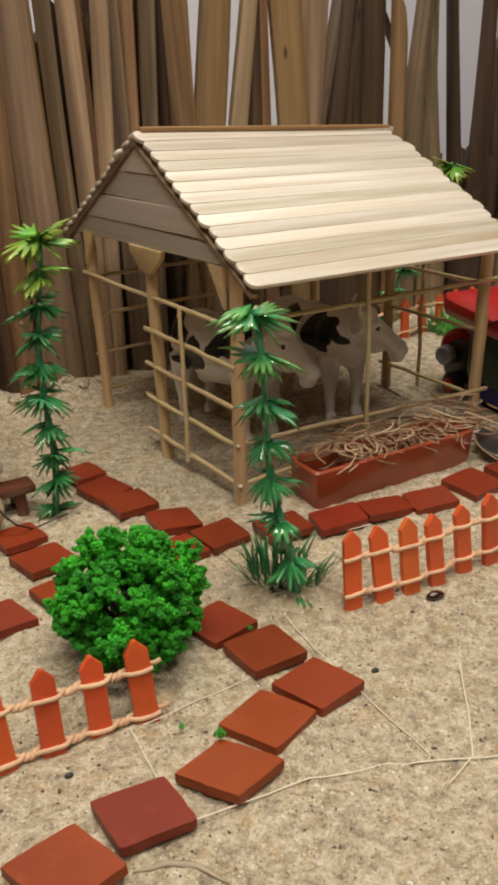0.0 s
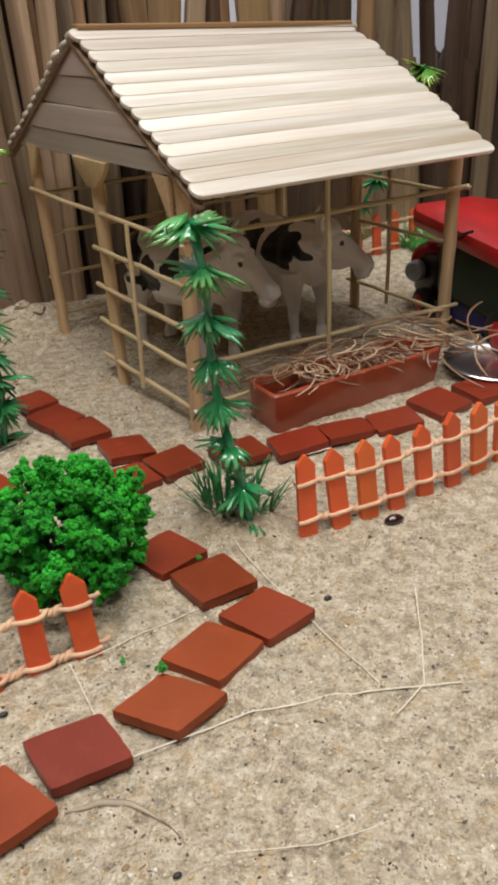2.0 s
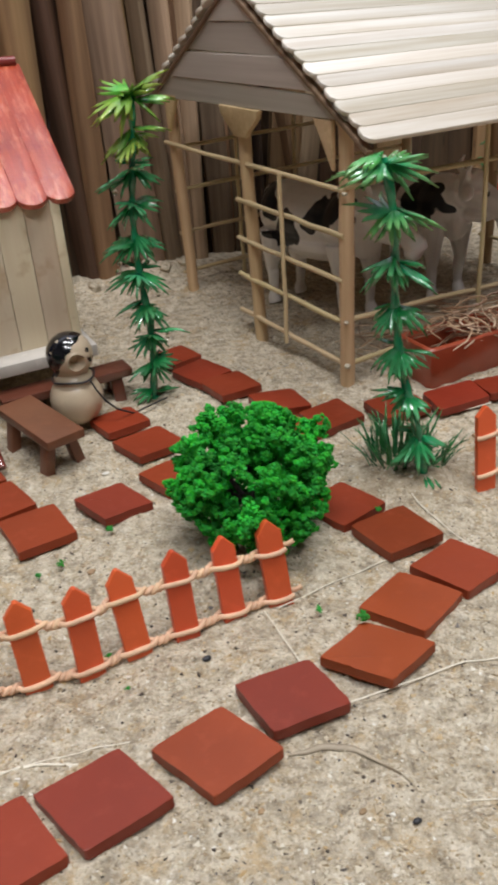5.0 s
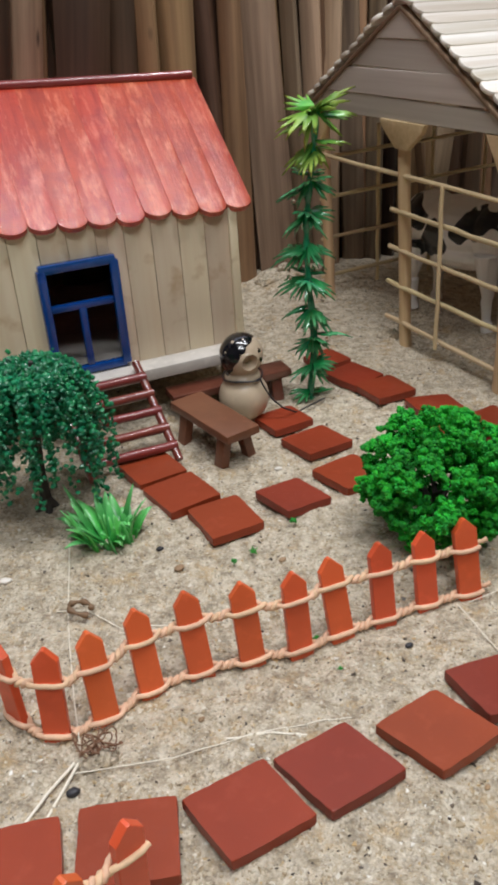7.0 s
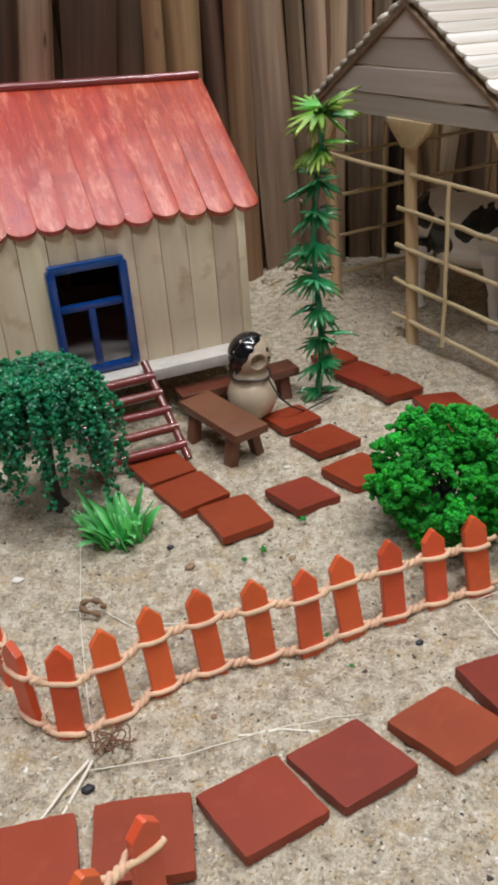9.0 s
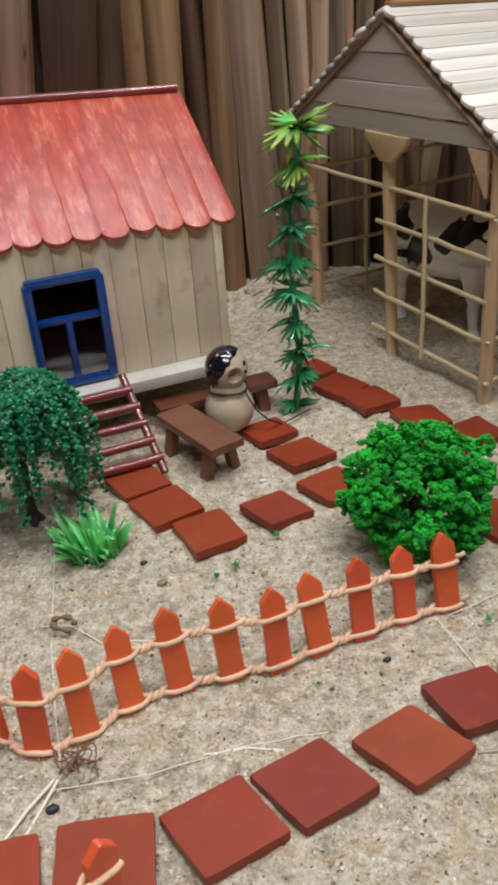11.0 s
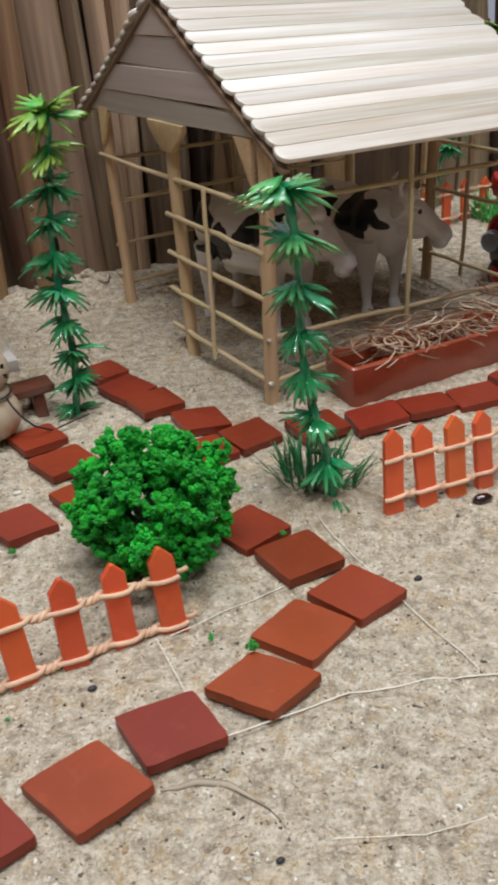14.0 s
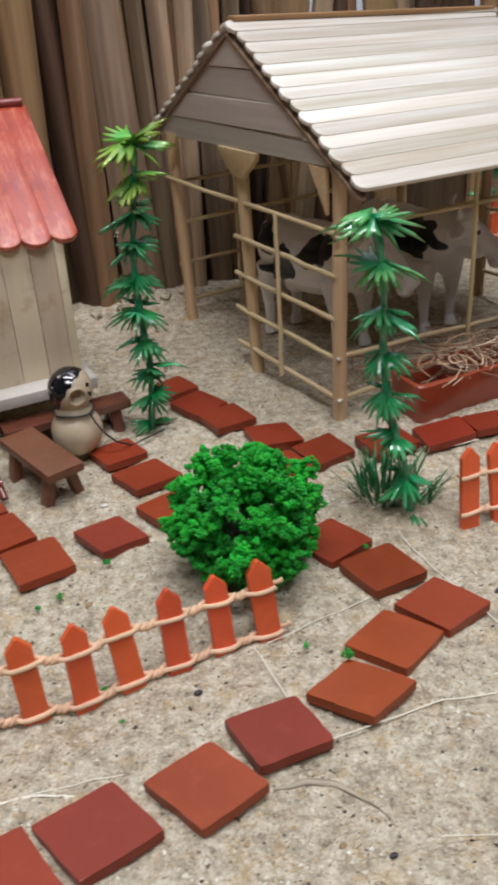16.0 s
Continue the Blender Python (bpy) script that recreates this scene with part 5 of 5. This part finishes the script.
def build_trough():
    at = BARN @ pose(0.0220, -0.0344, 0, 0, 0, -4.75)
    trough = thing("feed_trough", at @ pose(0, 0, 0), "long terracotta painted feed trough full of hay", "trough")
    L, D, H, w, fl = 0.103, 0.0240, 0.0180, 0.0022, 0.0005
    bm = bmesh.new()
    def ring(inset, z, flare):
        x0, x1 = inset - flare * 1.3, L - inset + flare * 1.3
        y0, y1 = inset - flare, D - inset + flare
        pts = []
        for cx, cy, a0 in ((x1, y1, 0), (x0, y1, 90), (x0, y0, 180), (x1, y0, 270)):
            r = 0.003
            for a in (0, 45, 90):
                an = radians(a0 + a)
                pts.append((cx + (r * math.cos(an) - r * (1 if math.cos(radians(a0 + 45)) > 0 else -1)), cy + (r * math.sin(an) - r * (1 if math.sin(radians(a0 + 45)) > 0 else -1)), z + 0.0007 * noise.noise((cx * 90, cy * 90 + a, z * 50))))
        return [bm.verts.new(p) for p in pts]
    rings = [ring(0.001, -0.003, 0.0), ring(0, H * 0.5, fl * 0.5), ring(0, H - 0.0008, fl), ring(w * 0.3, H, fl), ring(w * 0.8, H, fl), ring(w, H - 0.001, fl), ring(w, 0.003, 0.0)]
    for a, b in zip(rings, rings[1:]):
        n = len(a)
        for i in range(n):
            bm.faces.new((a[i], a[(i + 1) % n], b[(i + 1) % n], b[i]))
    bm.faces.new(rings[0][::-1])
    bm.faces.new(rings[-1])
    part("trough_body", bm, TROUGH, trough)
    # hay
    rng = random.Random(31)
    bm = bmesh.new()
    def straw_at(c, length, az, el, r, curl):
        pts = []
        for i in range(13):
            t = i / 12 - 0.5
            a = az + curl * t
            pts.append((c[0] + length * t * math.cos(a), c[1] + length * t * math.sin(a), c[2] + length * t * math.sin(el) + 0.18 * length * (0.25 - t * t) * abs(curl)))
        tube(bm, pts, [r * 0.7] + [r] * 11 + [r * 0.5], 5)
    for _ in range(105):
        uu, z = rng.uniform(0.014, L - 0.012), rng.uniform(0.007, 0.0215)
        over = z > 0.0150
        straw_at((uu, rng.uniform(0.0075, D - 0.0075), z), rng.uniform(0.02, 0.048) if over else rng.uniform(0.010, 0.024), rng.gauss(0.1, 1.1 if over else 0.45), rng.uniform(-0.25, 0.3) if over else rng.uniform(-0.1, 0.3), rng.uniform(0.00026, 0.00055), rng.uniform(-5.2, 5.2) if over else rng.uniform(-1.2, 1.2))
    for _ in range(30):
        straw_at((rng.uniform(L - 0.016, L + 0.026), rng.uniform(-0.008, D + 0.01), rng.uniform(0.009, 0.026)), rng.uniform(0.03, 0.06), rng.uniform(-1.2, 1.4), rng.uniform(-0.5, 0.5), rng.uniform(0.00035, 0.0006), rng.uniform(-1.8, 1.8))
    for _ in range(70):
        straw_at((rng.uniform(-0.01, L), rng.uniform(D, D + 0.06), 0.0025), rng.uniform(0.015, 0.04), rng.uniform(0, 3.1), rng.uniform(-0.05, 0.1), rng.uniform(0.0003, 0.0005), rng.uniform(-1, 1))
    solid("hay", bm, HAY, at, "tangled dry brown hay heaped in the trough", "hay", kind="stuff", smooth=60)


def build_plate():
    bm = bmesh.new()
    lathe(bm, [(0.0005, 0.001), (0.019, 0.001), (0.0215, 0.0035), (0.0235, 0.0045), (0.0255, 0.005), (0.0262, 0.0044), (0.0255, 0.0036), (0.0225, 0.003), (0.0195, -0.0005), (0.0005, -0.0005)], 48)
    bmesh.ops.recalc_face_normals(bm, faces=bm.faces)
    solid("metal_dish", bm, STEEL, pose(0.1385, 0.4735, 0.001, 2, 1, 0), "shallow round shiny metal dish on sand", "dish", smooth=50)


def ellipsoid(bm, centre, radii, m=None, segs=16, rings=10):
    bmesh.ops.create_uvsphere(bm, u_segments=segs, v_segments=rings, radius=1.0, matrix=(m or Matrix()) @ Matrix.Translation(centre) @ Matrix.Diagonal((*radii, 1)))


def cow(m, label, spots, s=(1, 1, 1), turn=0.0, tip=0.0):
    """A standing moulded cow looking along +x, one mesh."""
    bm = bmesh.new()
    ellipsoid(bm, (-0.006, 0, 0.0545), (0.035, 0.0165, 0.0185))
    ellipsoid(bm, (0.018, 0, 0.055), (0.016, 0.0145, 0.0185))
    ellipsoid(bm, (-0.030, 0, 0.056), (0.013, 0.0155, 0.0170))
    ellipsoid(bm, (-0.036, 0, 0.064), (0.006, 0.0105, 0.0075))
    ellipsoid(bm, (-0.004, 0, 0.043), (0.029, 0.0145, 0.013))
    ellipsoid(bm, (0.028, 0, 0.047), (0.006, 0.0085, 0.0115))
    for q in (-1, 1):
        for x, lean in ((0.020, 0.002), (-0.031, -0.003)):
            y = q * 0.0088
            tube(bm, [(x, y, 0.046), (x + lean * 0.4, y * 1.05, 0.033), (x + lean, y * 1.05, 0.021), (x + lean * 0.6, y * 1.05, 0.019), (x + lean * 0.8, y, 0.006), (x + lean, y, 0.0035), (x + lean + 0.001, y, -0.001)], [0.0078, 0.0054, 0.0031, 0.0031, 0.0023, 0.0032, 0.0035], 10)
    ellipsoid(bm, (-0.020, 0, 0.0325), (0.008, 0.007, 0.006))
    tube(bm, [(-0.043, 0, 0.062), (-0.0475, 0.001, 0.052), (-0.048, 0.002, 0.036), (-0.0475, 0.002, 0.024)], [0.002, 0.0014, 0.0013, 0.0024], 8)
    for v in bm.verts:
        v.co = Vector((v.co.x * s[0], v.co.y * s[1], v.co.z * s[2]))
    # neck and head, with brow, tapered face, broad muzzle, ears and horns
    hm = Matrix.Translation((0.031 * s[0], 0, 0.0675 * s[2])) @ pose(0, 0, 0, 0, 0, turn) @ pose(0, 0, 0, 0, tip, 0) @ Matrix.Diagonal((1.38, 1.38, 1.38, 1))
    tube(bm, [Vector((0.012, 0, 0.057 * s[2])), Vector((0.022, 0, 0.061 * s[2])), hm @ Vector((0.001, 0, -0.002))], [0.0155, 0.0125, 0.0085], 14)
    tube(bm, [hm @ Vector(p) for p in ((-0.002, 0, 0.001), (0.004, 0, -0.0015), (0.010, 0, -0.0055), (0.0155, 0, -0.0100), (0.0195, 0, -0.0135), (0.0218, 0, -0.0155))], [0.0066, 0.0084, 0.0074, 0.0058, 0.0061, 0.0042], 16)
    ellipsoid(bm, (0.004, 0, 0.0025), (0.0055, 0.0062, 0.0045), hm)
    ellipsoid(bm, (0.0085, 0, -0.0090), (0.0075, 0.0045, 0.0036), hm @ pose(0, 0, 0, 0, 12, 0))
    ellipsoid(bm, (0.0185, 0, -0.0160), (0.0036, 0.0046, 0.0030), hm)
    for q in (-1, 1):
        ellipsoid(bm, (0.0072, q * 0.0050, -0.0002), (0.0030, 0.0018, 0.0018), hm)
        ellipsoid(bm, (0, 0, 0), (0.0030, 0.0062, 0.0018), hm @ pose(-0.0015, q * 0.0105, 0.0000, q * -14, 0, q * 20), 10, 8)
        tube(bm, [hm @ Vector((0.001, q * 0.0035, 0.0040)), hm @ Vector((0.000, q * 0.0062, 0.0078)), hm @ Vector((0.002, q * 0.0068, 0.0110))], [0.0021, 0.0015, 0.0007], 8)
    eyes = [tuple(hm @ Vector((0.0088, q * 0.0062, -0.0022))) for q in (-1, 1)]
    nose = tuple(hm @ Vector((0.0215, 0, -0.0150)))
    ob = solid("toy_cow", bm, cow_material("cow_plastic", eyes, nose, spots, s), m, label, "cow", "toy cows in the barn", smooth=70)
    rem = ob.modifiers.new("merge", "REMESH")
    rem.mode, rem.voxel_size, rem.use_smooth_shade = "VOXEL", 0.0007, True
    sm = ob.modifiers.new("soften", "SMOOTH")
    sm.factor, sm.iterations = 0.5, 3
    return ob


def build_cows():
    first = [((0.022, -0.012, 0.066), 0.0060), ((0.022, 0.012, 0.058), 0.0065), ((0.027, 0.006, 0.068), 0.0035), ((-0.034, -0.012, 0.064), 0.0085), ((-0.014, -0.016, 0.052), 0.0075), ((-0.022, -0.014, 0.043), 0.005), ((0.010, -0.013, 0.062), 0.007), ((-0.010, 0.016, 0.060), 0.010), ((0.014, 0.012, 0.052), 0.007), ((-0.034, 0.012, 0.056), 0.008)]
    second = [((0.014, -0.012, 0.062), 0.0085), ((0.025, -0.009, 0.0575), 0.0056), ((-0.012, -0.015, 0.062), 0.009), ((-0.033, -0.010, 0.052), 0.009), ((-0.004, 0.014, 0.066), 0.010), ((0.018, 0.011, 0.060), 0.006), ((-0.030, 0.013, 0.058), 0.008)]
    cow(BARN @ pose(0.0490, 0.0785, 0.0, 0, 0, -80), "white toy cow with black patches standing by the rail", first, (1.0, 1.25, 0.95), 20, 5)
    cow(BARN @ pose(0.1125, 0.073, 0.0, 0, 0, -88), "white toy cow with black patches looking out of the barn", second, (1.0, 1.2, 0.93), 58)


def build_toy_tractor():
    """Toy farm vehicle with a red canopy, seen past the barn."""
    at = BARN @ pose(0.203, 0.052, 0, 0, 0, -105)
    toy = thing("toy_tractor", at, "toy tractor with red canopy and dark green body", "toy vehicle")
    part("chassis", box(bmesh.new(), (0.105, 0.046, 0.014), pose(0.075, 0.027, 0.0085), 0.003, 3), TOYBLUE, toy, "blue lower body")
    part("body", box(bmesh.new(), (0.100, 0.052, 0.036), pose(0.075, 0.026, 0.0325), 0.005, 3), TOYGREEN, toy, "dark green side body")
    part("bonnet", box(bmesh.new(), (0.034, 0.040, 0.030), pose(0.010, 0.022, 0.021), 0.008, 4), TOYBLACK, toy, "black bonnet")
    part("fender", lathe(bmesh.new(), [(0.0005, -0.006), (0.0105, -0.006), (0.013, -0.003), (0.013, 0.003), (0.0105, 0.006), (0.0005, 0.006)], 28, pose(0.004, 0.010, 0.028, 90, 0, 32)), TOYRED, toy, "red rounded fender")
    part("headlight", lathe(bmesh.new(), [(0.0005, 0), (0.0058, 0), (0.0068, 0.002), (0.0068, 0.0062), (0.0056, 0.0078), (0.0045, 0.0070), (0.0005, 0.0062)], 28, pose(0.004, 0.001, 0.0245, 90, 0, 32)), TOYGREY, toy, "grey round headlight")
    bm = bmesh.new()
    outline(bm, [(-0.008, 0.002), (0.006, -0.006), (0.125, -0.006), (0.125, 0.060), (0.01, 0.060), (-0.010, 0.045)], 0.012, pose(0, 0, 0.0580, 0, 3, 0), 0.005)
    part("canopy", bm, TOYRED, toy, "thick red canopy")
    for v in (0.004, 0.048):
        for u in (0.030, 0.115):
            rod("canopy_post", (u, v, 0.045), (u + 0.01, v, 0.056), 0.0014, TOYBLACK, toy)
    rod("strap", (0.030, -0.003, 0.046), (0.070, -0.008, 0.064), 0.0009, TOYBLACK, toy, label="thin dark strap")
    for u, r in ((0.018, 0.009), (0.100, 0.014)):
        for v in (-0.003, 0.050):
            wheel = part("wheel", lathe(bmesh.new(), [(0.0005, -0.004), (r * 0.8, -0.004), (r, -0.0025), (r, 0.0025), (r * 0.8, 0.004), (0.0005, 0.004)], 28, pose(u, v, r - 0.0015, 90, 0, 0)), TOYBLACK, toy)
            part("rim", lathe(bmesh.new(), [(0.0005, -0.0045), (r * 0.5, -0.0045), (r * 0.6, -0.0038), (r * 0.6, 0.0038), (r * 0.5, 0.0045), (0.0005, 0.0045)], 24, pose(u, v, r - 0.0015, 90, 0, 0)), TOYRED, wheel, "red wheel rim")


def build_small():
    def pebble(name, x, y, r, material, label, category, squash=(1, 0.8, 0.6), yaw=0):
        bm = bmesh.new()
        bmesh.ops.create_icosphere(bm, subdivisions=3, radius=r)
        for v in bm.verts:
            v.co *= 1 + (0.45 if name == "clod" else 0.12) * noise.noise(v.co * (260 if name == "clod" else 500) + Vector((x * 90, y * 90, 0)))
            v.co = Vector((v.co.x * squash[0], v.co.y * squash[1], v.co.z * squash[2]))
        solid(name, bm, material, pose(x, y, ground_z(x, y) + r * squash[2] * (0.1 if name == "clod" else 0.7), 0, 0, yaw), label, category, smooth=80)
    pebble("seed", 0.063, 0.330, 0.0030, SEED, "glossy dark brown seed lying by the fence", "seed", (1.35, 0.8, 0.75), 20)
    for x, y, r in ((0.033, 0.285, 0.0013), (-0.012, 0.182, 0.0010), (-0.157, 0.279, 0.0012), (-0.156, 0.1725, 0.0016), (-0.067, 0.2352, 0.0012)):
        pebble("dark_pebble", x, y, r, DARKPEBBLE, "tiny dark bluish pebble on sand", "pebble", (1.2, 0.8, 0.7), 30)
    for x, y, r in ((-0.1473, 0.2677, 0.0017), (-0.1111, 0.2773, 0.0013), (-0.1273, 0.2020, 0.0009), (-0.0245, 0.1838, 0.0009), (-0.0486, 0.1843, 0.0008)):
        pebble("ochre_pebble", x, y, r, OCHRE, "small rusty ochre pebble on sand", "pebble", (1.2, 0.9, 0.5), 50)
    for x, y, r in ((-0.1191, 0.3403, 0.0014), (-0.2104, 0.2595, 0.0020), (-0.075, 0.335, 0.0012)):
        pebble("pale_pebble", x, y, r, PALE, "small pale white pebble on sand", "pebble", (1.2, 0.8, 0.5), 20)
    bm = bmesh.new()
    tube(bm, [(0.0030 * math.cos(a) * (1 + 0.15 * a), 0.0022 * math.sin(a), 0.0020 + 0.0016 * math.sin(a * 0.7)) for a in np.linspace(0, 5.2, 22)], [0.0009 + 0.0004 * math.sin(k * 1.3) for k in range(22)], 7)
    solid("dry_leaf", bm, DRYLEAF, pose(-0.1748, 0.2410, 0.0005), "small curled dry brown leaf behind the fence", "leaf", smooth=70)
    bm = bmesh.new()
    rows = []
    for k in range(15):
        t = k / 14
        x, y = -0.0425 + 0.030 * t, 0.2010 + 0.0060 * math.sin(2.2 * t) - 0.0125 * t * t
        w = 0.0009 * (0.35 + math.sin(math.pi * min(1, t * 1.05)) ** 0.7)
        z = ground_z(x, y) + 0.0002
        rows.append([bm.verts.new((x + 0.3 * w, y - w, z)), bm.verts.new((x, y, z + 0.0005)), bm.verts.new((x - 0.3 * w, y + w, z))])
    for a, b in zip(rows, rows[1:]):
        for q in (0, 1):
            bm.faces.new((a[q], b[q], b[q + 1], a[q + 1]))
    thicken(solid("dry_leaf", bm, DRYBLADE, Matrix(), "curved pale brown dry grass blade on sand", "leaf", smooth=80), 0.0003)
    pebble("clod", -0.1525, 0.1845, 0.0042, SAND, "rough clod of sand under the fibre knot", "clod", (1.3, 0.8, 0.6), 40)
    pebble("clod", -0.070, 0.494, 0.0055, SAND, "rough clod of sand beside the barn post", "clod", (1.3, 0.8, 0.7), 20)
    bm = bmesh.new()
    rng = random.Random(77)
    at = Vector((0, 0, 0.001))
    way, path = Vector((1, 0, 0)), []
    for k in range(260):
        way = (way + Vector((rng.gauss(0, 0.5), rng.gauss(0, 0.5), rng.gauss(0, 0.35))) - at * 60).normalized()
        at = at + way * 0.0008
        at.z = min(max(at.z, -0.0008), 0.0026)
        path.append(at.copy())
    tube(bm, path, 0.00024, 5)
    solid("fibre_knot", bm, HAY, pose(-0.155, 0.1880, 0.001), "small tangled knot of brown fibre on sand", "fibre", smooth=80)
    for x, y, r in ((-0.150, 0.570, 0.006), (-0.128, 0.577, 0.0045), (-0.172, 0.560, 0.005), (-0.118, 0.588, 0.005), (-0.140, 0.583, 0.004), (-0.088, 0.570, 0.003)):
        pebble("clod", x, y, r, SAND, "rough clod of sand at the fence foot", "clod", (1.3, 0.9, 0.7), 60 * r * 1000)
    for x, y, r in ((-0.0205, 0.2465, 0.0016), (-0.034, 0.2545, 0.0009), (-0.012, 0.303, 0.0009), (-0.109, 0.2990, 0.0011), (-0.122, 0.279, 0.0012), (-0.128, 0.273, 0.0008), (-0.088, 0.222, 0.0006), (-0.096, 0.235, 0.0007)):
        rng = np.random.default_rng(int(abs(x) * 1e5))
        zz = max(ground_z(x, y), 0.0)
        if (x, y) in ((-0.0205, 0.2465), (-0.012, 0.303)):
            zz = 0.0037
        c = rng.normal(0, r * 0.55, (26, 3)) * (1, 1, 0.6)
        mesh = blob_mesh("foam_crumb", c, rng.uniform(r * 0.3, r * 0.55, 26), rng, 1.0, 0.4)
        mesh.materials.append(GREENBIT)
        ob = new("foam_crumb", mesh)
        ob.location = (x, y, zz + r * 0.6)
        tagged(ob, "small bright green foam crumb fallen from the bush", "crumb", "fallen foam crumbs")
    # straws on the sand
    def straw(pts, r, seed):
        rng = random.Random(seed)
        path = []
        for (ax, ay), (bx, by) in zip(pts, pts[1:]):
            for i in range(12):
                t = i / 12
                x, y = ax + (bx - ax) * t, ay + (by - ay) * t
                path.append((x + rng.uniform(-0.00004, 0.00004), y + rng.uniform(-0.00004, 0.00004), max(ground_z(x, y), -0.0008) + 0.0002 + 0.0007 * noise.noise((x * 90, y * 90, seed))))
        bm = bmesh.new()
        tube(bm, path, r * 0.55, 6)
        solid("straw", bm, STRAW, Matrix(), "thin pale dry straw lying on sand", "straw", "straws on the sand", smooth=80)
    lines = [([(-0.030, 0.216), (0.004, 0.2315), (0.040, 0.239), (0.072, 0.2415)], 0.00045), ([(0.001, 0.316), (0.022, 0.279), (0.047, 0.2385)], 0.00035), ([(0.0635, 0.287), (0.0610, 0.262), (0.058, 0.2415), (0.047, 0.229)], 0.0005),
             ([(-0.158, 0.1785), (-0.132, 0.186), (-0.112, 0.1955), (-0.0815, 0.2045)], 0.00032), ([(-0.1185, 0.1938), (-0.108, 0.1962), (-0.095, 0.1962)], 0.00065), ([(-0.194, 0.284), (-0.180, 0.240), (-0.166, 0.2038), (-0.1575, 0.184)], 0.0004), ([(-0.168, 0.156), (-0.163, 0.171), (-0.1585, 0.183)], 0.0009),
             ([(-0.162, 0.152), (-0.160, 0.168), (-0.1575, 0.183)], 0.0009), ([(-0.047, 0.2565), (-0.027, 0.270), (-0.0092, 0.281)], 0.00032), ([(0.0, 0.187), (0.022, 0.1885), (0.047, 0.196)], 0.00025), ([(-0.051, 0.255), (-0.042, 0.238), (-0.036, 0.226)], 0.0004), ([(-0.185, 0.243), (-0.175, 0.244), (-0.160, 0.236), (-0.143, 0.239)], 0.0004)]
    lines.append(([(0.0205, 0.3815), (0.0330, 0.3865), (0.0450, 0.3920)], 0.0005))
    for i, (pts, r) in enumerate(lines):
        straw(pts, r, i)


build_ground()
build_room()
build_barn()
build_house()
build_trough()
build_plate()
build_cows()
build_toy_tractor()
build_plants()
build_fences()
build_benches()
build_gourd()
build_paths()
build_small()
build_slab_fence()
